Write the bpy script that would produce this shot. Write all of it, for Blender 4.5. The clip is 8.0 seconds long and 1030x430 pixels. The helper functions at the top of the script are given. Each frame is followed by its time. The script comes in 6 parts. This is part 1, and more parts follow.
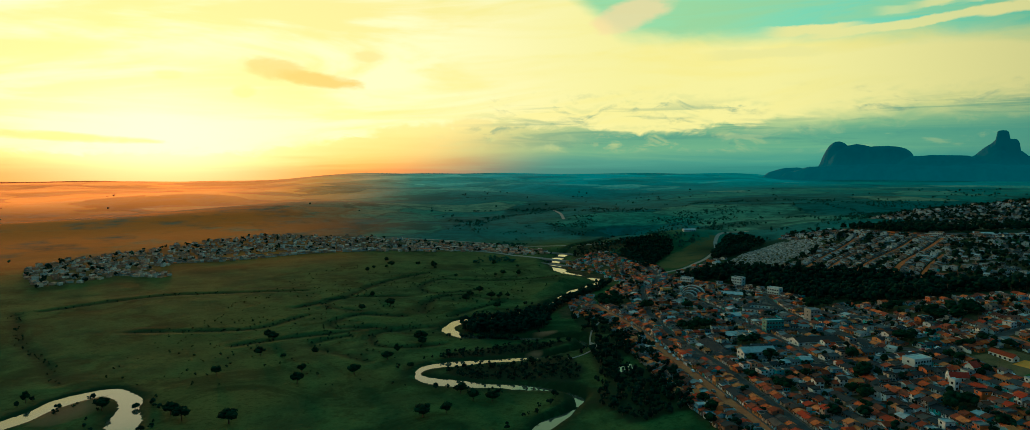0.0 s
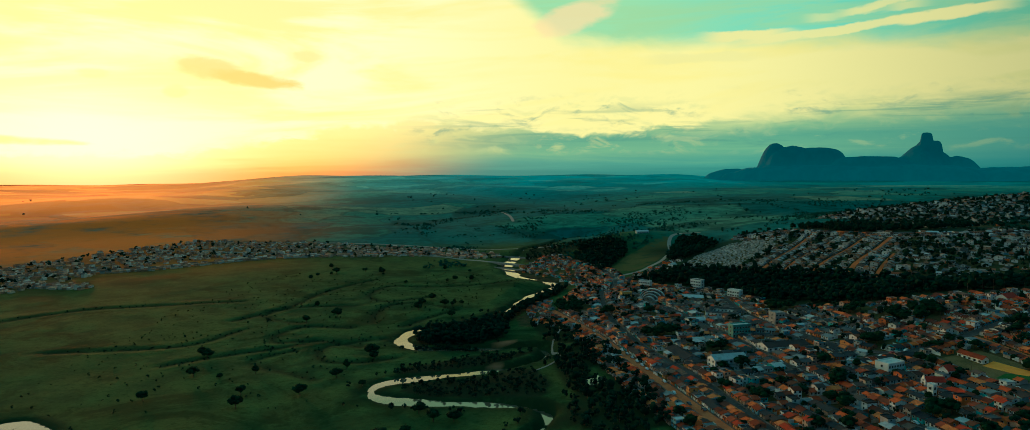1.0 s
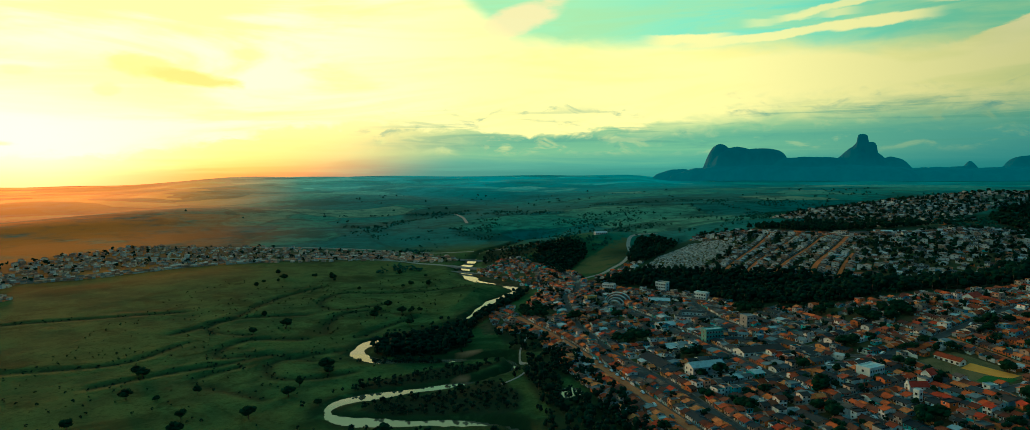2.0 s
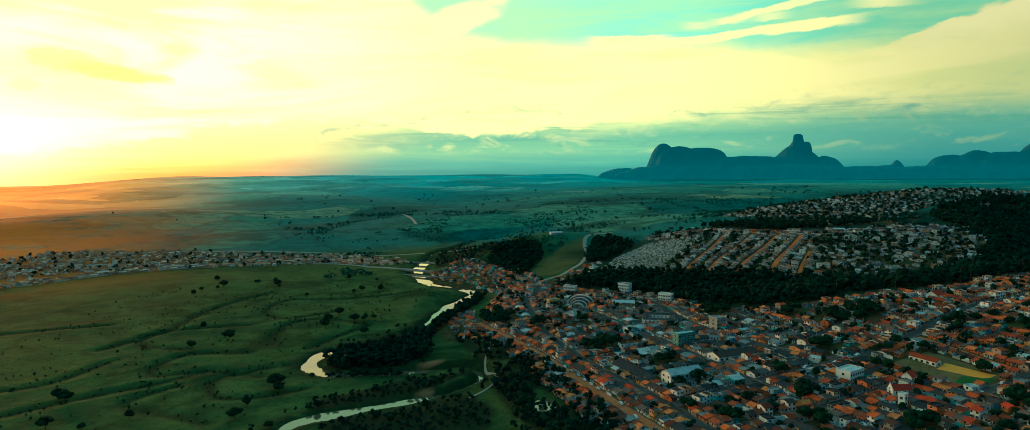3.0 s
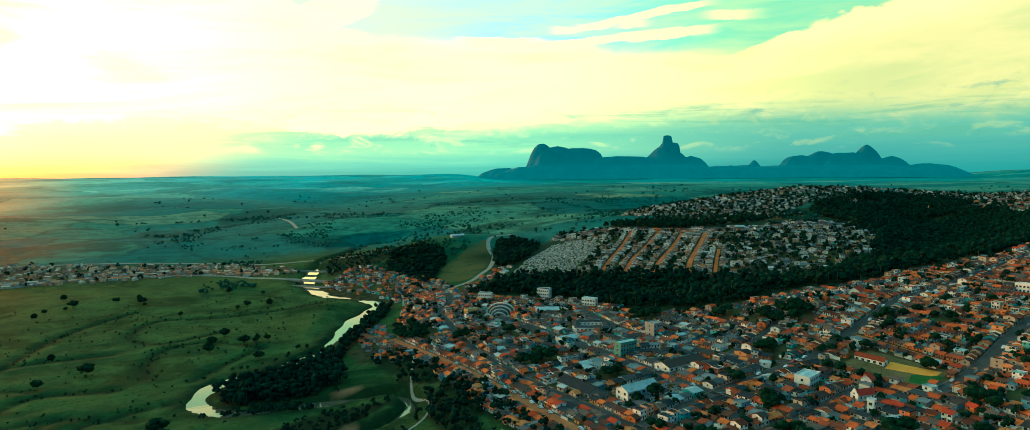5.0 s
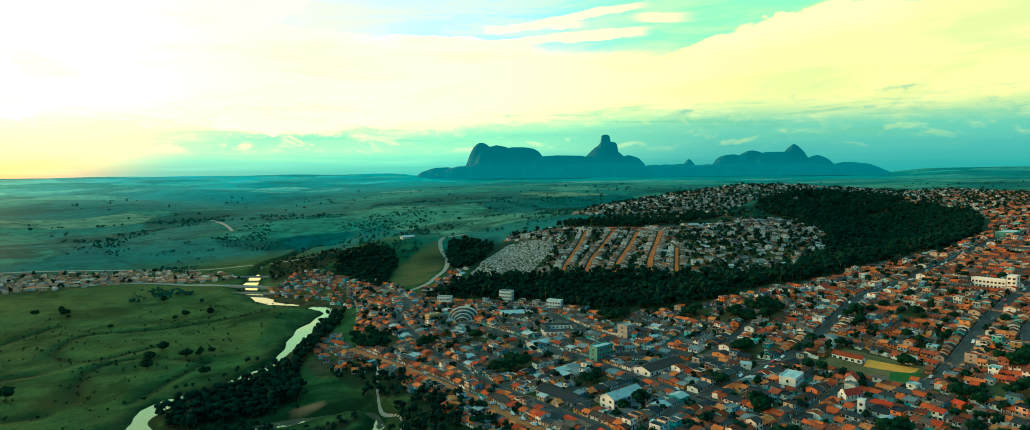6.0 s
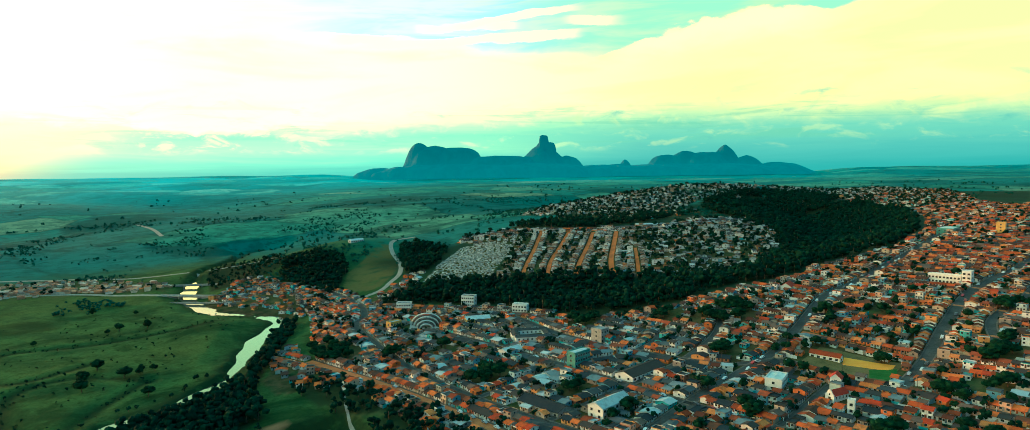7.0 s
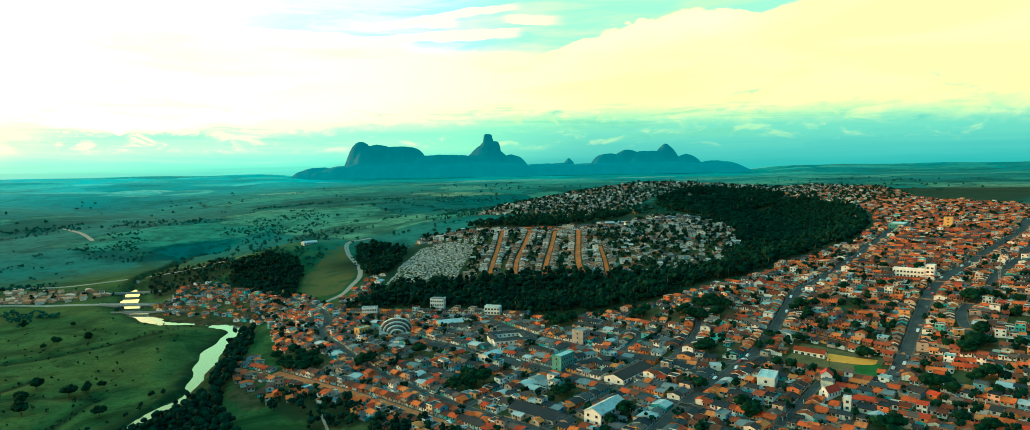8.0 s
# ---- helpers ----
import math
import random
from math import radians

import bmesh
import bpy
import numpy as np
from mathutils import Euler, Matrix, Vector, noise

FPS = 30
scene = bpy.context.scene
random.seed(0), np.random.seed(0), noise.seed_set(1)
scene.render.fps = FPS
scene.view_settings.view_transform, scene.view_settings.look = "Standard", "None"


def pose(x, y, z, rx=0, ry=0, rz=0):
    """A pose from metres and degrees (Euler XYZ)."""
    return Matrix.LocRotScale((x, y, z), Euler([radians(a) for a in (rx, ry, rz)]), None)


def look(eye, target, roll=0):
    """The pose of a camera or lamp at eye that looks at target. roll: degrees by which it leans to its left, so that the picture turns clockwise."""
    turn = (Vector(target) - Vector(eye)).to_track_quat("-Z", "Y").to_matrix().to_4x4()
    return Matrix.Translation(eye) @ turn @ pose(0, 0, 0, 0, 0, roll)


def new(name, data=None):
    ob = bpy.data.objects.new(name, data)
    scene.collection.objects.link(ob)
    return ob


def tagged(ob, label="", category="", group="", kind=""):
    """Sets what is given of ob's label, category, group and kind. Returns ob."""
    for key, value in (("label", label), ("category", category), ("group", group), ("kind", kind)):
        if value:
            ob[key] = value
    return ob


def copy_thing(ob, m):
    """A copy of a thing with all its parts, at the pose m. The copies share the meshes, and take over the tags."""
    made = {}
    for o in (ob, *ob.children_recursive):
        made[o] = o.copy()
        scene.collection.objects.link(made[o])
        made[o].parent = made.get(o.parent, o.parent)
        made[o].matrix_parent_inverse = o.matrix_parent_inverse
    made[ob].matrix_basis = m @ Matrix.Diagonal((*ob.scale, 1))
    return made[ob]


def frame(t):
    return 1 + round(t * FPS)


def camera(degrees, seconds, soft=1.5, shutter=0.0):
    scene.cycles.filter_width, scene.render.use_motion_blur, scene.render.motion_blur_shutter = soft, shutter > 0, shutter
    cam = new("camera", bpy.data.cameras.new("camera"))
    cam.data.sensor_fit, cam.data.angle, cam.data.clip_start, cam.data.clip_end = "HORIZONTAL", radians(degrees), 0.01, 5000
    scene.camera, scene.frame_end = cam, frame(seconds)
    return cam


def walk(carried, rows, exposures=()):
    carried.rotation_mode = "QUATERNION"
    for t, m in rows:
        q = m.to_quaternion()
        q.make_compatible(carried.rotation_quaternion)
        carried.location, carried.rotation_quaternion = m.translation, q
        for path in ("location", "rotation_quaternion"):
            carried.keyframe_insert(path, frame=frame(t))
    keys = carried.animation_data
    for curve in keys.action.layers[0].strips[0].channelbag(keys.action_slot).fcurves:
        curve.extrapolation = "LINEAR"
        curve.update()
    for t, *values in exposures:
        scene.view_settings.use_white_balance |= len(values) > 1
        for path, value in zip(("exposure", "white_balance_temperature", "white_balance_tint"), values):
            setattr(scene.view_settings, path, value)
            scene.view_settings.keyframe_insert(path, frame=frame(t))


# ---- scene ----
cam = camera(75.6, 8.0, soft=0.5)
METRES, EYE, TILT, LEAN, TURN = 252.5, 150.0, 0.0, -5.0, 0.0
ROWS = [
    (0.0, 0.0, 0.0, 0.0, -0.33, -3.83, 4.98),
    (0.5, -0.0192, 0.0622, 0.0001, -2.58, -3.98, 5.05),
    (1.0, -0.0404, 0.1215, 0.0015, -5.18, -4.1, 5.15),
    (1.5, -0.0605, 0.1793, 0.0025, -7.44, -4.23, 5.2),
    (3.0, -0.1194, 0.3564, 0.0071, -14.57, -4.95, 5.2),
    (3.5, -0.1405, 0.4159, 0.0084, -17.23, -5.18, 5.23),
    (4.0, -0.1598, 0.4759, 0.0091, -19.94, -5.41, 5.19),
    (4.5, -0.1797, 0.535, 0.0099, -22.7, -5.63, 5.1),
    (6.0, -0.2409, 0.7152, 0.0119, -30.93, -6.43, 4.95),
    (6.5, -0.2631, 0.7745, 0.0141, -33.82, -6.63, 4.9),
    (7.0, -0.2837, 0.832, 0.0157, -36.56, -6.87, 4.85),
    (7.5, -0.3056, 0.8887, 0.0172, -39.21, -7.1, 4.8),
    (8.0, -0.3272, 0.9444, 0.0189, -41.71, -7.38, 4.75),
]
EXPOSURES = [(t, stops, kelvin, 2) for t, stops, kelvin in ((0.0, -1.34, 4250), (1.5, -1.16, 4270), (3.5, -0.52, 4390), (4.5, -0.22, 4440), (6.5, 0.16, 4500), (8.0, 0.38, 4520))]
walk(cam, [(t, pose(0, 0, EYE, TILT, LEAN, TURN) @ pose(METRES * x, METRES * y, METRES * z, 90 + pitch, roll, yaw)) for t, x, y, z, yaw, pitch, roll in ROWS], EXPOSURES)

# ---- sky and sun: a low sun behind haze to the north-west, broken evening cloud ----
SUN_AZ, SUN_EL = -28.0, 2.7


class Nodes:
    """Short hand for building a node tree."""

    def __init__(self, tree):
        self.tree, self.n, self.l = tree, tree.nodes, tree.links

    def put(self, socket, value):
        if isinstance(value, bpy.types.NodeSocket):
            self.l.new(value, socket)
        elif isinstance(value, (tuple, list)) and len(value) == 3 and socket.type == "RGBA":
            socket.default_value = (*value, 1)
        else:
            socket.default_value = value

    def math(self, op, a, b=0.0, c=0.0, clamp=False):
        nd = self.n.new("ShaderNodeMath")
        nd.operation, nd.use_clamp = op, clamp
        for i, v in enumerate((a, b, c)):
            self.put(nd.inputs[i], v)
        return nd.outputs[0]

    def step(self, x, a, b):
        nd = self.n.new("ShaderNodeMapRange")
        nd.interpolation_type = "SMOOTHSTEP"
        self.put(nd.inputs[0], x)
        nd.inputs[1].default_value, nd.inputs[2].default_value = a, b
        return nd.outputs[0]

    def mix(self, f, a, b, mode="MIX"):
        nd = self.n.new("ShaderNodeMix")
        nd.data_type, nd.blend_type, nd.clamp_factor = "RGBA", mode, True
        self.put(nd.inputs[0], f)
        self.put(nd.inputs[6], a)
        self.put(nd.inputs[7], b)
        return nd.outputs[2]

    def ramp(self, f, stops, kind="LINEAR"):
        nd = self.n.new("ShaderNodeValToRGB")
        el = nd.color_ramp.elements
        nd.color_ramp.interpolation = kind
        while len(el) < len(stops):
            el.new(0.5)
        for e, (p, c) in zip(el, stops):
            e.position, e.color = p, (*c, 1)
        self.put(nd.inputs[0], f)
        return nd.outputs[0]

    def noise(self, vec, scale, detail=4.0, rough=0.55, dist=0.0):
        nd = self.n.new("ShaderNodeTexNoise")
        if vec is not None:
            self.put(nd.inputs["Vector"], vec)
        nd.inputs["Scale"].default_value, nd.inputs["Detail"].default_value = scale, detail
        nd.inputs["Roughness"].default_value, nd.inputs["Distortion"].default_value = rough, dist
        return nd.outputs[0]

    def xyz(self, x, y, z):
        nd = self.n.new("ShaderNodeCombineXYZ")
        for i, v in enumerate((x, y, z)):
            self.put(nd.inputs[i], v)
        return nd.outputs[0]


world = bpy.data.worlds.new("evening_sky")
scene.world = world
world.use_nodes = True
world.node_tree.nodes.clear()
k = Nodes(world.node_tree)
sky_co = k.n.new("ShaderNodeTexCoord").outputs["Generated"]
sep = k.n.new("ShaderNodeSeparateXYZ")
k.put(sep.inputs[0], sky_co)
dx, dy, dz = sep.outputs
az = k.math("MULTIPLY", k.math("ARCTAN2", dx, dy), 57.2958)
el = k.math("MULTIPLY", k.math("ARCSINE", dz), 57.2958)
def along(points):
    """A height in degrees that changes with the bearing."""
    f = k.math("DIVIDE", k.math("ADD", az, 60.0), 160.0)
    return k.math("MULTIPLY", k.ramp(f, [((a + 60.0) / 160.0, (v / 20.0,) * 3) for a, v in points]), 20.0)


def sky_noise(across, up, scale, detail, rough, twist, off=0.0, slant=0.0):
    """Cloud grain, stretched along the horizon and slanting up to the east."""
    e = k.math("SUBTRACT", k.math("MULTIPLY", el, up), k.math("MULTIPLY", az, slant)) if slant else k.math("MULTIPLY", el, up)
    return k.noise(k.xyz(k.math("MULTIPLY", az, across), e, off), scale, detail, rough, twist)


elr = k.math("DIVIDE", k.math("MAXIMUM", el, 0.0), 90.0)
n_veil = sky_noise(0.035, 0.20, 1.3, 6, 0.55, 0.8, 2.0, 0.010)
n_wisp = sky_noise(0.050, 0.42, 1.6, 7, 0.60, 0.6, 3.0, 0.024)
n_lump = sky_noise(0.22, 0.55, 1.0, 7, 0.60, 0.5, 5.0)
n_puff = sky_noise(0.42, 0.95, 1.0, 7, 0.58, 0.6, 7.0)
n_bar = sky_noise(0.055, 0.85, 1.6, 6, 0.60, 0.7, 9.0)
east = k.step(az, 24.0, 60.0)
# bright thin overcast: creamy round the sun, yellower away from it
veil_w = k.mix(k.step(az, -12.0, 12.0), (3.34, 2.26, 0.78), (3.0, 2.0, 0.44))
veil_w = k.mix(k.math("MULTIPLY", k.step(n_veil, 0.44, 0.62), 0.8), veil_w, (3.0, 1.92, 0.33))
veil_e = k.mix(k.step(n_veil, 0.42, 0.60), (1.30, 0.94, 0.24), (1.00, 0.84, 0.21))
col = k.mix(k.step(az, 18.0, 56.0), veil_w, veil_e)
col = k.mix(k.step(el, 17.0, 30.0), col, (0.02, 0.25, 0.55))
# clear blue-green sky above, between a soft rim in the west and a heaped cloud in the east
foot = along([(-60, 19.5), (0, 18.0), (6, 13.5), (9, 10.9), (14, 10.2), (22, 9.9), (30, 9.6), (38, 8.9), (42, 9.0), (46, 10.1), (49, 11.0), (54, 11.7), (57, 12.1), (62, 11.8), (68, 12.3), (80, 14.0), (100, 16.0)])
lump = k.math("MULTIPLY", k.math("SUBTRACT", n_lump, 0.5), k.math("ADD", 1.6, k.math("MULTIPLY", k.step(az, 40.0, 46.0), 0.9)))
over = k.math("SUBTRACT", k.math("ADD", el, lump), foot)
clear_in = k.mix(k.step(az, 41.0, 46.0), k.step(over, -0.5, 1.5), k.step(over, -0.05, 0.35))
clear_in = k.math("MULTIPLY", clear_in, k.math("SUBTRACT", 1.0, k.math("MULTIPLY", k.step(el, 18.0, 26.0), 0.6)))
blue = k.mix(k.step(az, 12.0, 30.0), (1.20, 1.62, 0.52), (0.74, 1.52, 0.68))
blue = k.mix(k.step(az, 26.0, 46.0), blue, (0.46, 0.88, 0.33))
blue = k.mix(k.math("MULTIPLY", k.step(n_wisp, 0.40, 0.62), 0.55), blue, k.mix(east, (1.25, 1.45, 0.40), (0.72, 0.82, 0.25)))
col = k.mix(clear_in, col, blue)


def streak(col, a0, a1, e0, slope, thick, strength):
    """A long thin cloud lit from the sun's side."""
    line_el = k.math("ADD", e0, k.math("MULTIPLY", k.math("SUBTRACT", az, a0), slope))
    off = k.math("DIVIDE", k.math("SUBTRACT", el, k.math("ADD", line_el, k.math("MULTIPLY", k.math("SUBTRACT", n_lump, 0.5), 0.9))), thick)
    m = k.math("SUBTRACT", 1.0, k.math("MULTIPLY", off, off))
    m = k.math("ADD", m, k.math("MULTIPLY", k.math("SUBTRACT", n_puff, 0.5), 1.2))
    ends = k.math("MULTIPLY", k.step(az, a0 - 0.8, a0 + 2.0), k.math("SUBTRACT", 1.0, k.step(az, a1 - 2.5, a1 + 1.0)))
    m = k.math("MULTIPLY", k.math("MULTIPLY", k.step(m, 0.0, 0.7), ends), strength)
    return k.mix(m, col, k.mix(east, (2.6, 1.8, 0.42), (1.4, 1.0, 0.27)))


col = streak(col, 20.5, 28.0, 10.9, -0.02, 0.42, 1.0)
col = streak(col, 23.0, 42.0, 10.3, 0.055, 0.34, 0.9)
col = streak(col, 34.0, 41.5, 10.9, 0.05, 0.42, 0.9)
col = streak(col, 31.5, 42.0, 12.0, 0.14, 0.36, 0.8)
col = streak(col, 41.0, 45.5, 12.3, 0.0, 0.45, 0.8)
col = streak(col, 16.0, 26.0, 9.3, 0.0, 0.5, 0.6)
for a_, e_, r_ in ((29.7, 11.7, 1.1), (32.1, 11.95, 1.4), (35.3, 11.9, 1.3)):
    col = streak(col, a_ - r_, a_ + r_, e_, 0.03, 0.36, 1.0)
# heaped cloud top in the east, brightest along its rim
rim = k.math("MULTIPLY", k.step(over, -2.6, -0.3), k.math("SUBTRACT", 1.0, k.step(over, -0.05, 0.3)))
rim = k.math("MULTIPLY", rim, k.math("MULTIPLY", k.step(az, 43.0, 47.0), k.math("SUBTRACT", 1.0, k.step(az, 58.0, 64.0))))
col = k.mix(k.math("MULTIPLY", rim, 0.85), col, (1.6, 1.12, 0.33))
# a deep bank of blue-green cloud and haze along the horizon, its top lumpy in the north and drawn out in the east
top = along([(-60, 1.6), (-22, 1.8), (-14, 3.0), (-8, 4.3), (-2, 4.7), (4, 4.2), (9, 3.6), (14, 3.6), (20, 4.1), (25, 5.0), (31, 5.7), (40, 5.9), (50, 5.8), (57, 5.3), (65, 5.2), (80, 4.6), (100, 4.5)])
under = k.math("SUBTRACT", k.math("ADD", top, k.math("ADD", k.math("MULTIPLY", k.math("SUBTRACT", n_puff, 0.5), 2.6), k.math("MULTIPLY", k.math("SUBTRACT", n_bar, 0.5), 0.8))), el)
bank_in = k.mix(k.step(az, 16.0, 28.0), k.step(under, 0.0, 0.7), k.step(under, -0.5, 2.2))
e6 = k.math("DIVIDE", k.math("MAXIMUM", k.math("ADD", el, k.math("MULTIPLY", k.math("SUBTRACT", n_bar, 0.5), 1.8)), 0.0), 8.0)
bank_w = k.ramp(e6, [(0.0, (2.9, 0.62, 0.02)), (0.07, (3.0, 1.05, 0.09)), (0.16, (3.1, 1.50, 0.22)), (0.4, (3.15, 1.85, 0.36)), (0.75, (3.25, 2.05, 0.55))])
bank_n = k.ramp(e6, [(0.0, (0.12, 0.56, 0.31)), (0.10, (0.23, 0.75, 0.37)), (0.22, (0.52, 0.98, 0.36)), (0.36, (0.36, 0.83, 0.35)), (0.46, (0.80, 1.10, 0.35)), (0.62, (1.6, 1.46, 0.38))])
bank_e = k.ramp(e6, [(0.0, (0.07, 0.38, 0.245)), (0.15, (0.10, 0.44, 0.275)), (0.32, (0.17, 0.52, 0.285)), (0.50, (0.30, 0.61, 0.275)), (0.66, (0.60, 0.73, 0.245)), (0.85, (1.00, 0.85, 0.21))])
bank = k.mix(k.step(k.math("ADD", az, k.math("MULTIPLY", k.math("SUBTRACT", el, 2.0), -2.2)), -12.0, 8.0), bank_w, bank_n)
bank = k.mix(k.step(az, 22.0, 50.0), bank, bank_e)
col = k.mix(bank_in, col, bank)
# darker bars and sunlit heads within the bank
bar = k.math("MULTIPLY", k.step(n_bar, 0.50, 0.64), k.math("MULTIPLY", k.step(el, 1.6, 2.8), k.math("SUBTRACT", 1.0, k.step(el, 4.6, 6.2))))
bar = k.math("MULTIPLY", bar, k.math("MULTIPLY", k.step(az, -8.0, 6.0), k.math("SUBTRACT", 1.0, k.math("MULTIPLY", k.step(az, 60.0, 80.0), 0.5))))
col = k.mix(k.math("MULTIPLY", bar, 0.5), col, k.mix(k.step(az, 22.0, 50.0), (0.24, 0.66, 0.32), (0.16, 0.49, 0.235)))
puffs = k.math("MULTIPLY", k.step(n_puff, 0.50, 0.74), k.math("MULTIPLY", k.step(el, 1.3, 2.2), k.math("SUBTRACT", 1.0, k.step(el, 2.8, 3.8))))
puffs = k.math("MULTIPLY", puffs, k.math("MULTIPLY", k.step(az, -14.0, -4.0), k.math("SUBTRACT", 1.0, k.step(az, 14.0, 26.0))))
col = k.mix(k.math("MULTIPLY", puffs, 0.75), col, (2.1, 1.58, 0.36))
heads = k.math("MULTIPLY", k.step(n_puff, 0.50, 0.72), k.math("MULTIPLY", k.step(el, 3.2, 4.2), k.math("SUBTRACT", 1.0, k.step(el, 5.4, 6.4))))
heads = k.math("MULTIPLY", heads, k.math("MULTIPLY", k.step(az, 36.0, 46.0), k.math("SUBTRACT", 1.0, k.step(az, 66.0, 80.0))))
col = k.mix(k.math("MULTIPLY", heads, 0.5), col, (1.08, 0.86, 0.20))
# heaps of cloud in the bank: lit along their heads, shaded below
heap = sky_noise(0.26, 0.62, 1.0, 6, 0.60, 0.5, 12.0)
heap_above = k.noise(k.xyz(k.math("MULTIPLY", az, 0.26), k.math("MULTIPLY", k.math("ADD", el, 0.45), 0.62), 12.0), 1.0, 6, 0.60, 0.5)
relief = k.math("SUBTRACT", heap, heap_above)
zone = k.math("MULTIPLY", k.math("MULTIPLY", k.step(el, 1.2, 2.2), k.math("SUBTRACT", 1.0, k.step(el, 5.4, 7.2))), k.step(az, -10.0, 2.0))
zone = k.math("MULTIPLY", zone, k.step(heap, 0.40, 0.56))
col = k.mix(k.math("MULTIPLY", k.math("MULTIPLY", k.step(relief, -0.01, -0.20), zone), 0.7), col, k.mix(k.step(az, 22.0, 50.0), (0.22, 0.64, 0.345), (0.135, 0.45, 0.27)))
col = k.mix(k.math("MULTIPLY", k.math("MULTIPLY", k.step(relief, 0.02, 0.22), zone), 0.38), col, k.mix(k.step(az, 22.0, 50.0), (1.7, 1.45, 0.40), (0.78, 0.80, 0.245)))
# haze bright round the sun
sa = k.math("DIVIDE", k.math("ADD", az, 27.5), 9.0)
se = k.math("DIVIDE", k.math("SUBTRACT", el, 2.6), 3.6)
glow = k.math("EXPONENT", k.math("MULTIPLY", -1.0, k.math("ADD", k.math("MULTIPLY", sa, sa), k.math("MULTIPLY", se, se))))
col = k.mix(k.math("MULTIPLY", glow, 0.85), col, (3.9, 2.6, 1.0))
# small tan clouds in front of the bright sky


def small_cloud(col, a0, e0, ra, re, slope, colour, strength):
    a = k.math("SUBTRACT", az, a0)
    e = k.math("SUBTRACT", k.math("SUBTRACT", el, e0), k.math("MULTIPLY", a, slope))
    a, e = k.math("DIVIDE", a, ra), k.math("DIVIDE", e, re)
    m = k.math("SUBTRACT", 1.0, k.math("ADD", k.math("MULTIPLY", a, a), k.math("MULTIPLY", e, e)))
    torn = sky_noise(0.30, 0.8, 1.0, 6, 0.60, 0.4, a0)
    m = k.math("ADD", m, k.math("MULTIPLY", k.math("SUBTRACT", torn, 0.5), 1.7))
    return k.mix(k.math("MULTIPLY", k.step(m, 0.0, 0.8), strength), col, colour)


col = small_cloud(col, -19.5, 8.1, 2.9, 1.0, -0.10, (3.06, 1.50, 0.26), 0.85)
col = small_cloud(col, -16.0, 7.4, 3.8, 0.70, -0.10, (3.04, 1.40, 0.19), 0.95)
col = small_cloud(col, -21.6, 6.3, 1.1, 0.6, 0.0, (3.15, 1.75, 0.36), 0.6)
col = small_cloud(col, -12.0, 9.4, 1.4, 0.5, 0.0, (3.15, 1.75, 0.36), 0.6)
col = small_cloud(col, -27.0, 7.2, 1.2, 0.5, 0.0, (3.15, 1.8, 0.40), 0.5)
col = small_cloud(col, -34.0, 2.4, 7.0, 0.42, -0.03, (3.1, 1.50, 0.26), 0.75)
col = small_cloud(col, 10.5, 13.0, 4.0, 1.5, 0.30, (2.95, 1.62, 0.48), 0.7)
# the far south closes with plain evening cloud
south = k.step(k.math("ABSOLUTE", az), 95.0, 140.0)
col = k.mix(south, col, k.ramp(elr, [(0.0, (0.02, 0.16, 0.18)), (0.15, (0.03, 0.20, 0.23)), (1.0, (0.01, 0.17, 0.22))]))
clouds = k.n.new("ShaderNodeBackground")
k.put(clouds.inputs[0], col)
clouds.inputs[1].default_value = 1.0
air = k.n.new("ShaderNodeTexSky")
air.sky_type, air.sun_disc = "NISHITA", False
air.sun_elevation, air.sun_rotation = radians(SUN_EL), radians(SUN_AZ)
clear = k.n.new("ShaderNodeBackground")
k.put(clear.inputs[0], k.mix(1.0, air.outputs[0], (1.0, 0.8, 0.35), "MULTIPLY"))
clear.inputs[1].default_value = 0.05
both = k.n.new("ShaderNodeAddShader")
k.l.new(clouds.outputs[0], both.inputs[0])
k.l.new(clear.outputs[0], both.inputs[1])
k.l.new(both.outputs[0], k.n.new("ShaderNodeOutputWorld").inputs[0])

sun_way = Vector((math.sin(radians(SUN_AZ)) * math.cos(radians(SUN_EL)), math.cos(radians(SUN_AZ)) * math.cos(radians(SUN_EL)), math.sin(radians(SUN_EL))))
sun_data = bpy.data.lights.new("sun", "SUN")
sun_data.energy, sun_data.angle, sun_data.color = 5.0, radians(10.0), (1.0, 0.28, 0.035)
sun = new("sun", sun_data)
sun.matrix_world = look(sun_way * 900, (0, 0, 0))

# ---- lie of the land ----


def ease(a, b, x):
    t = np.clip((np.asarray(x, float) - a) / (b - a), 0, 1)
    return t * t * (3 - 2 * t)


def hump(x, y, cx, cy, sx, sy, h):
    return h * np.exp(-((x - cx) / sx) ** 2 - ((y - cy) / sy) ** 2)


def near_line(x, y, pts):
    """Distance from places to a line of points."""
    best = np.full(np.shape(x), 1e9)
    for (ax, ay), (bx, by) in zip(pts[:-1], pts[1:]):
        ux, uy = bx - ax, by - ay
        t = np.clip(((x - ax) * ux + (y - ay) * uy) / max(ux * ux + uy * uy, 1e-9), 0, 1)
        best = np.minimum(best, np.hypot(x - ax - t * ux, y - ay - t * uy))
    return best


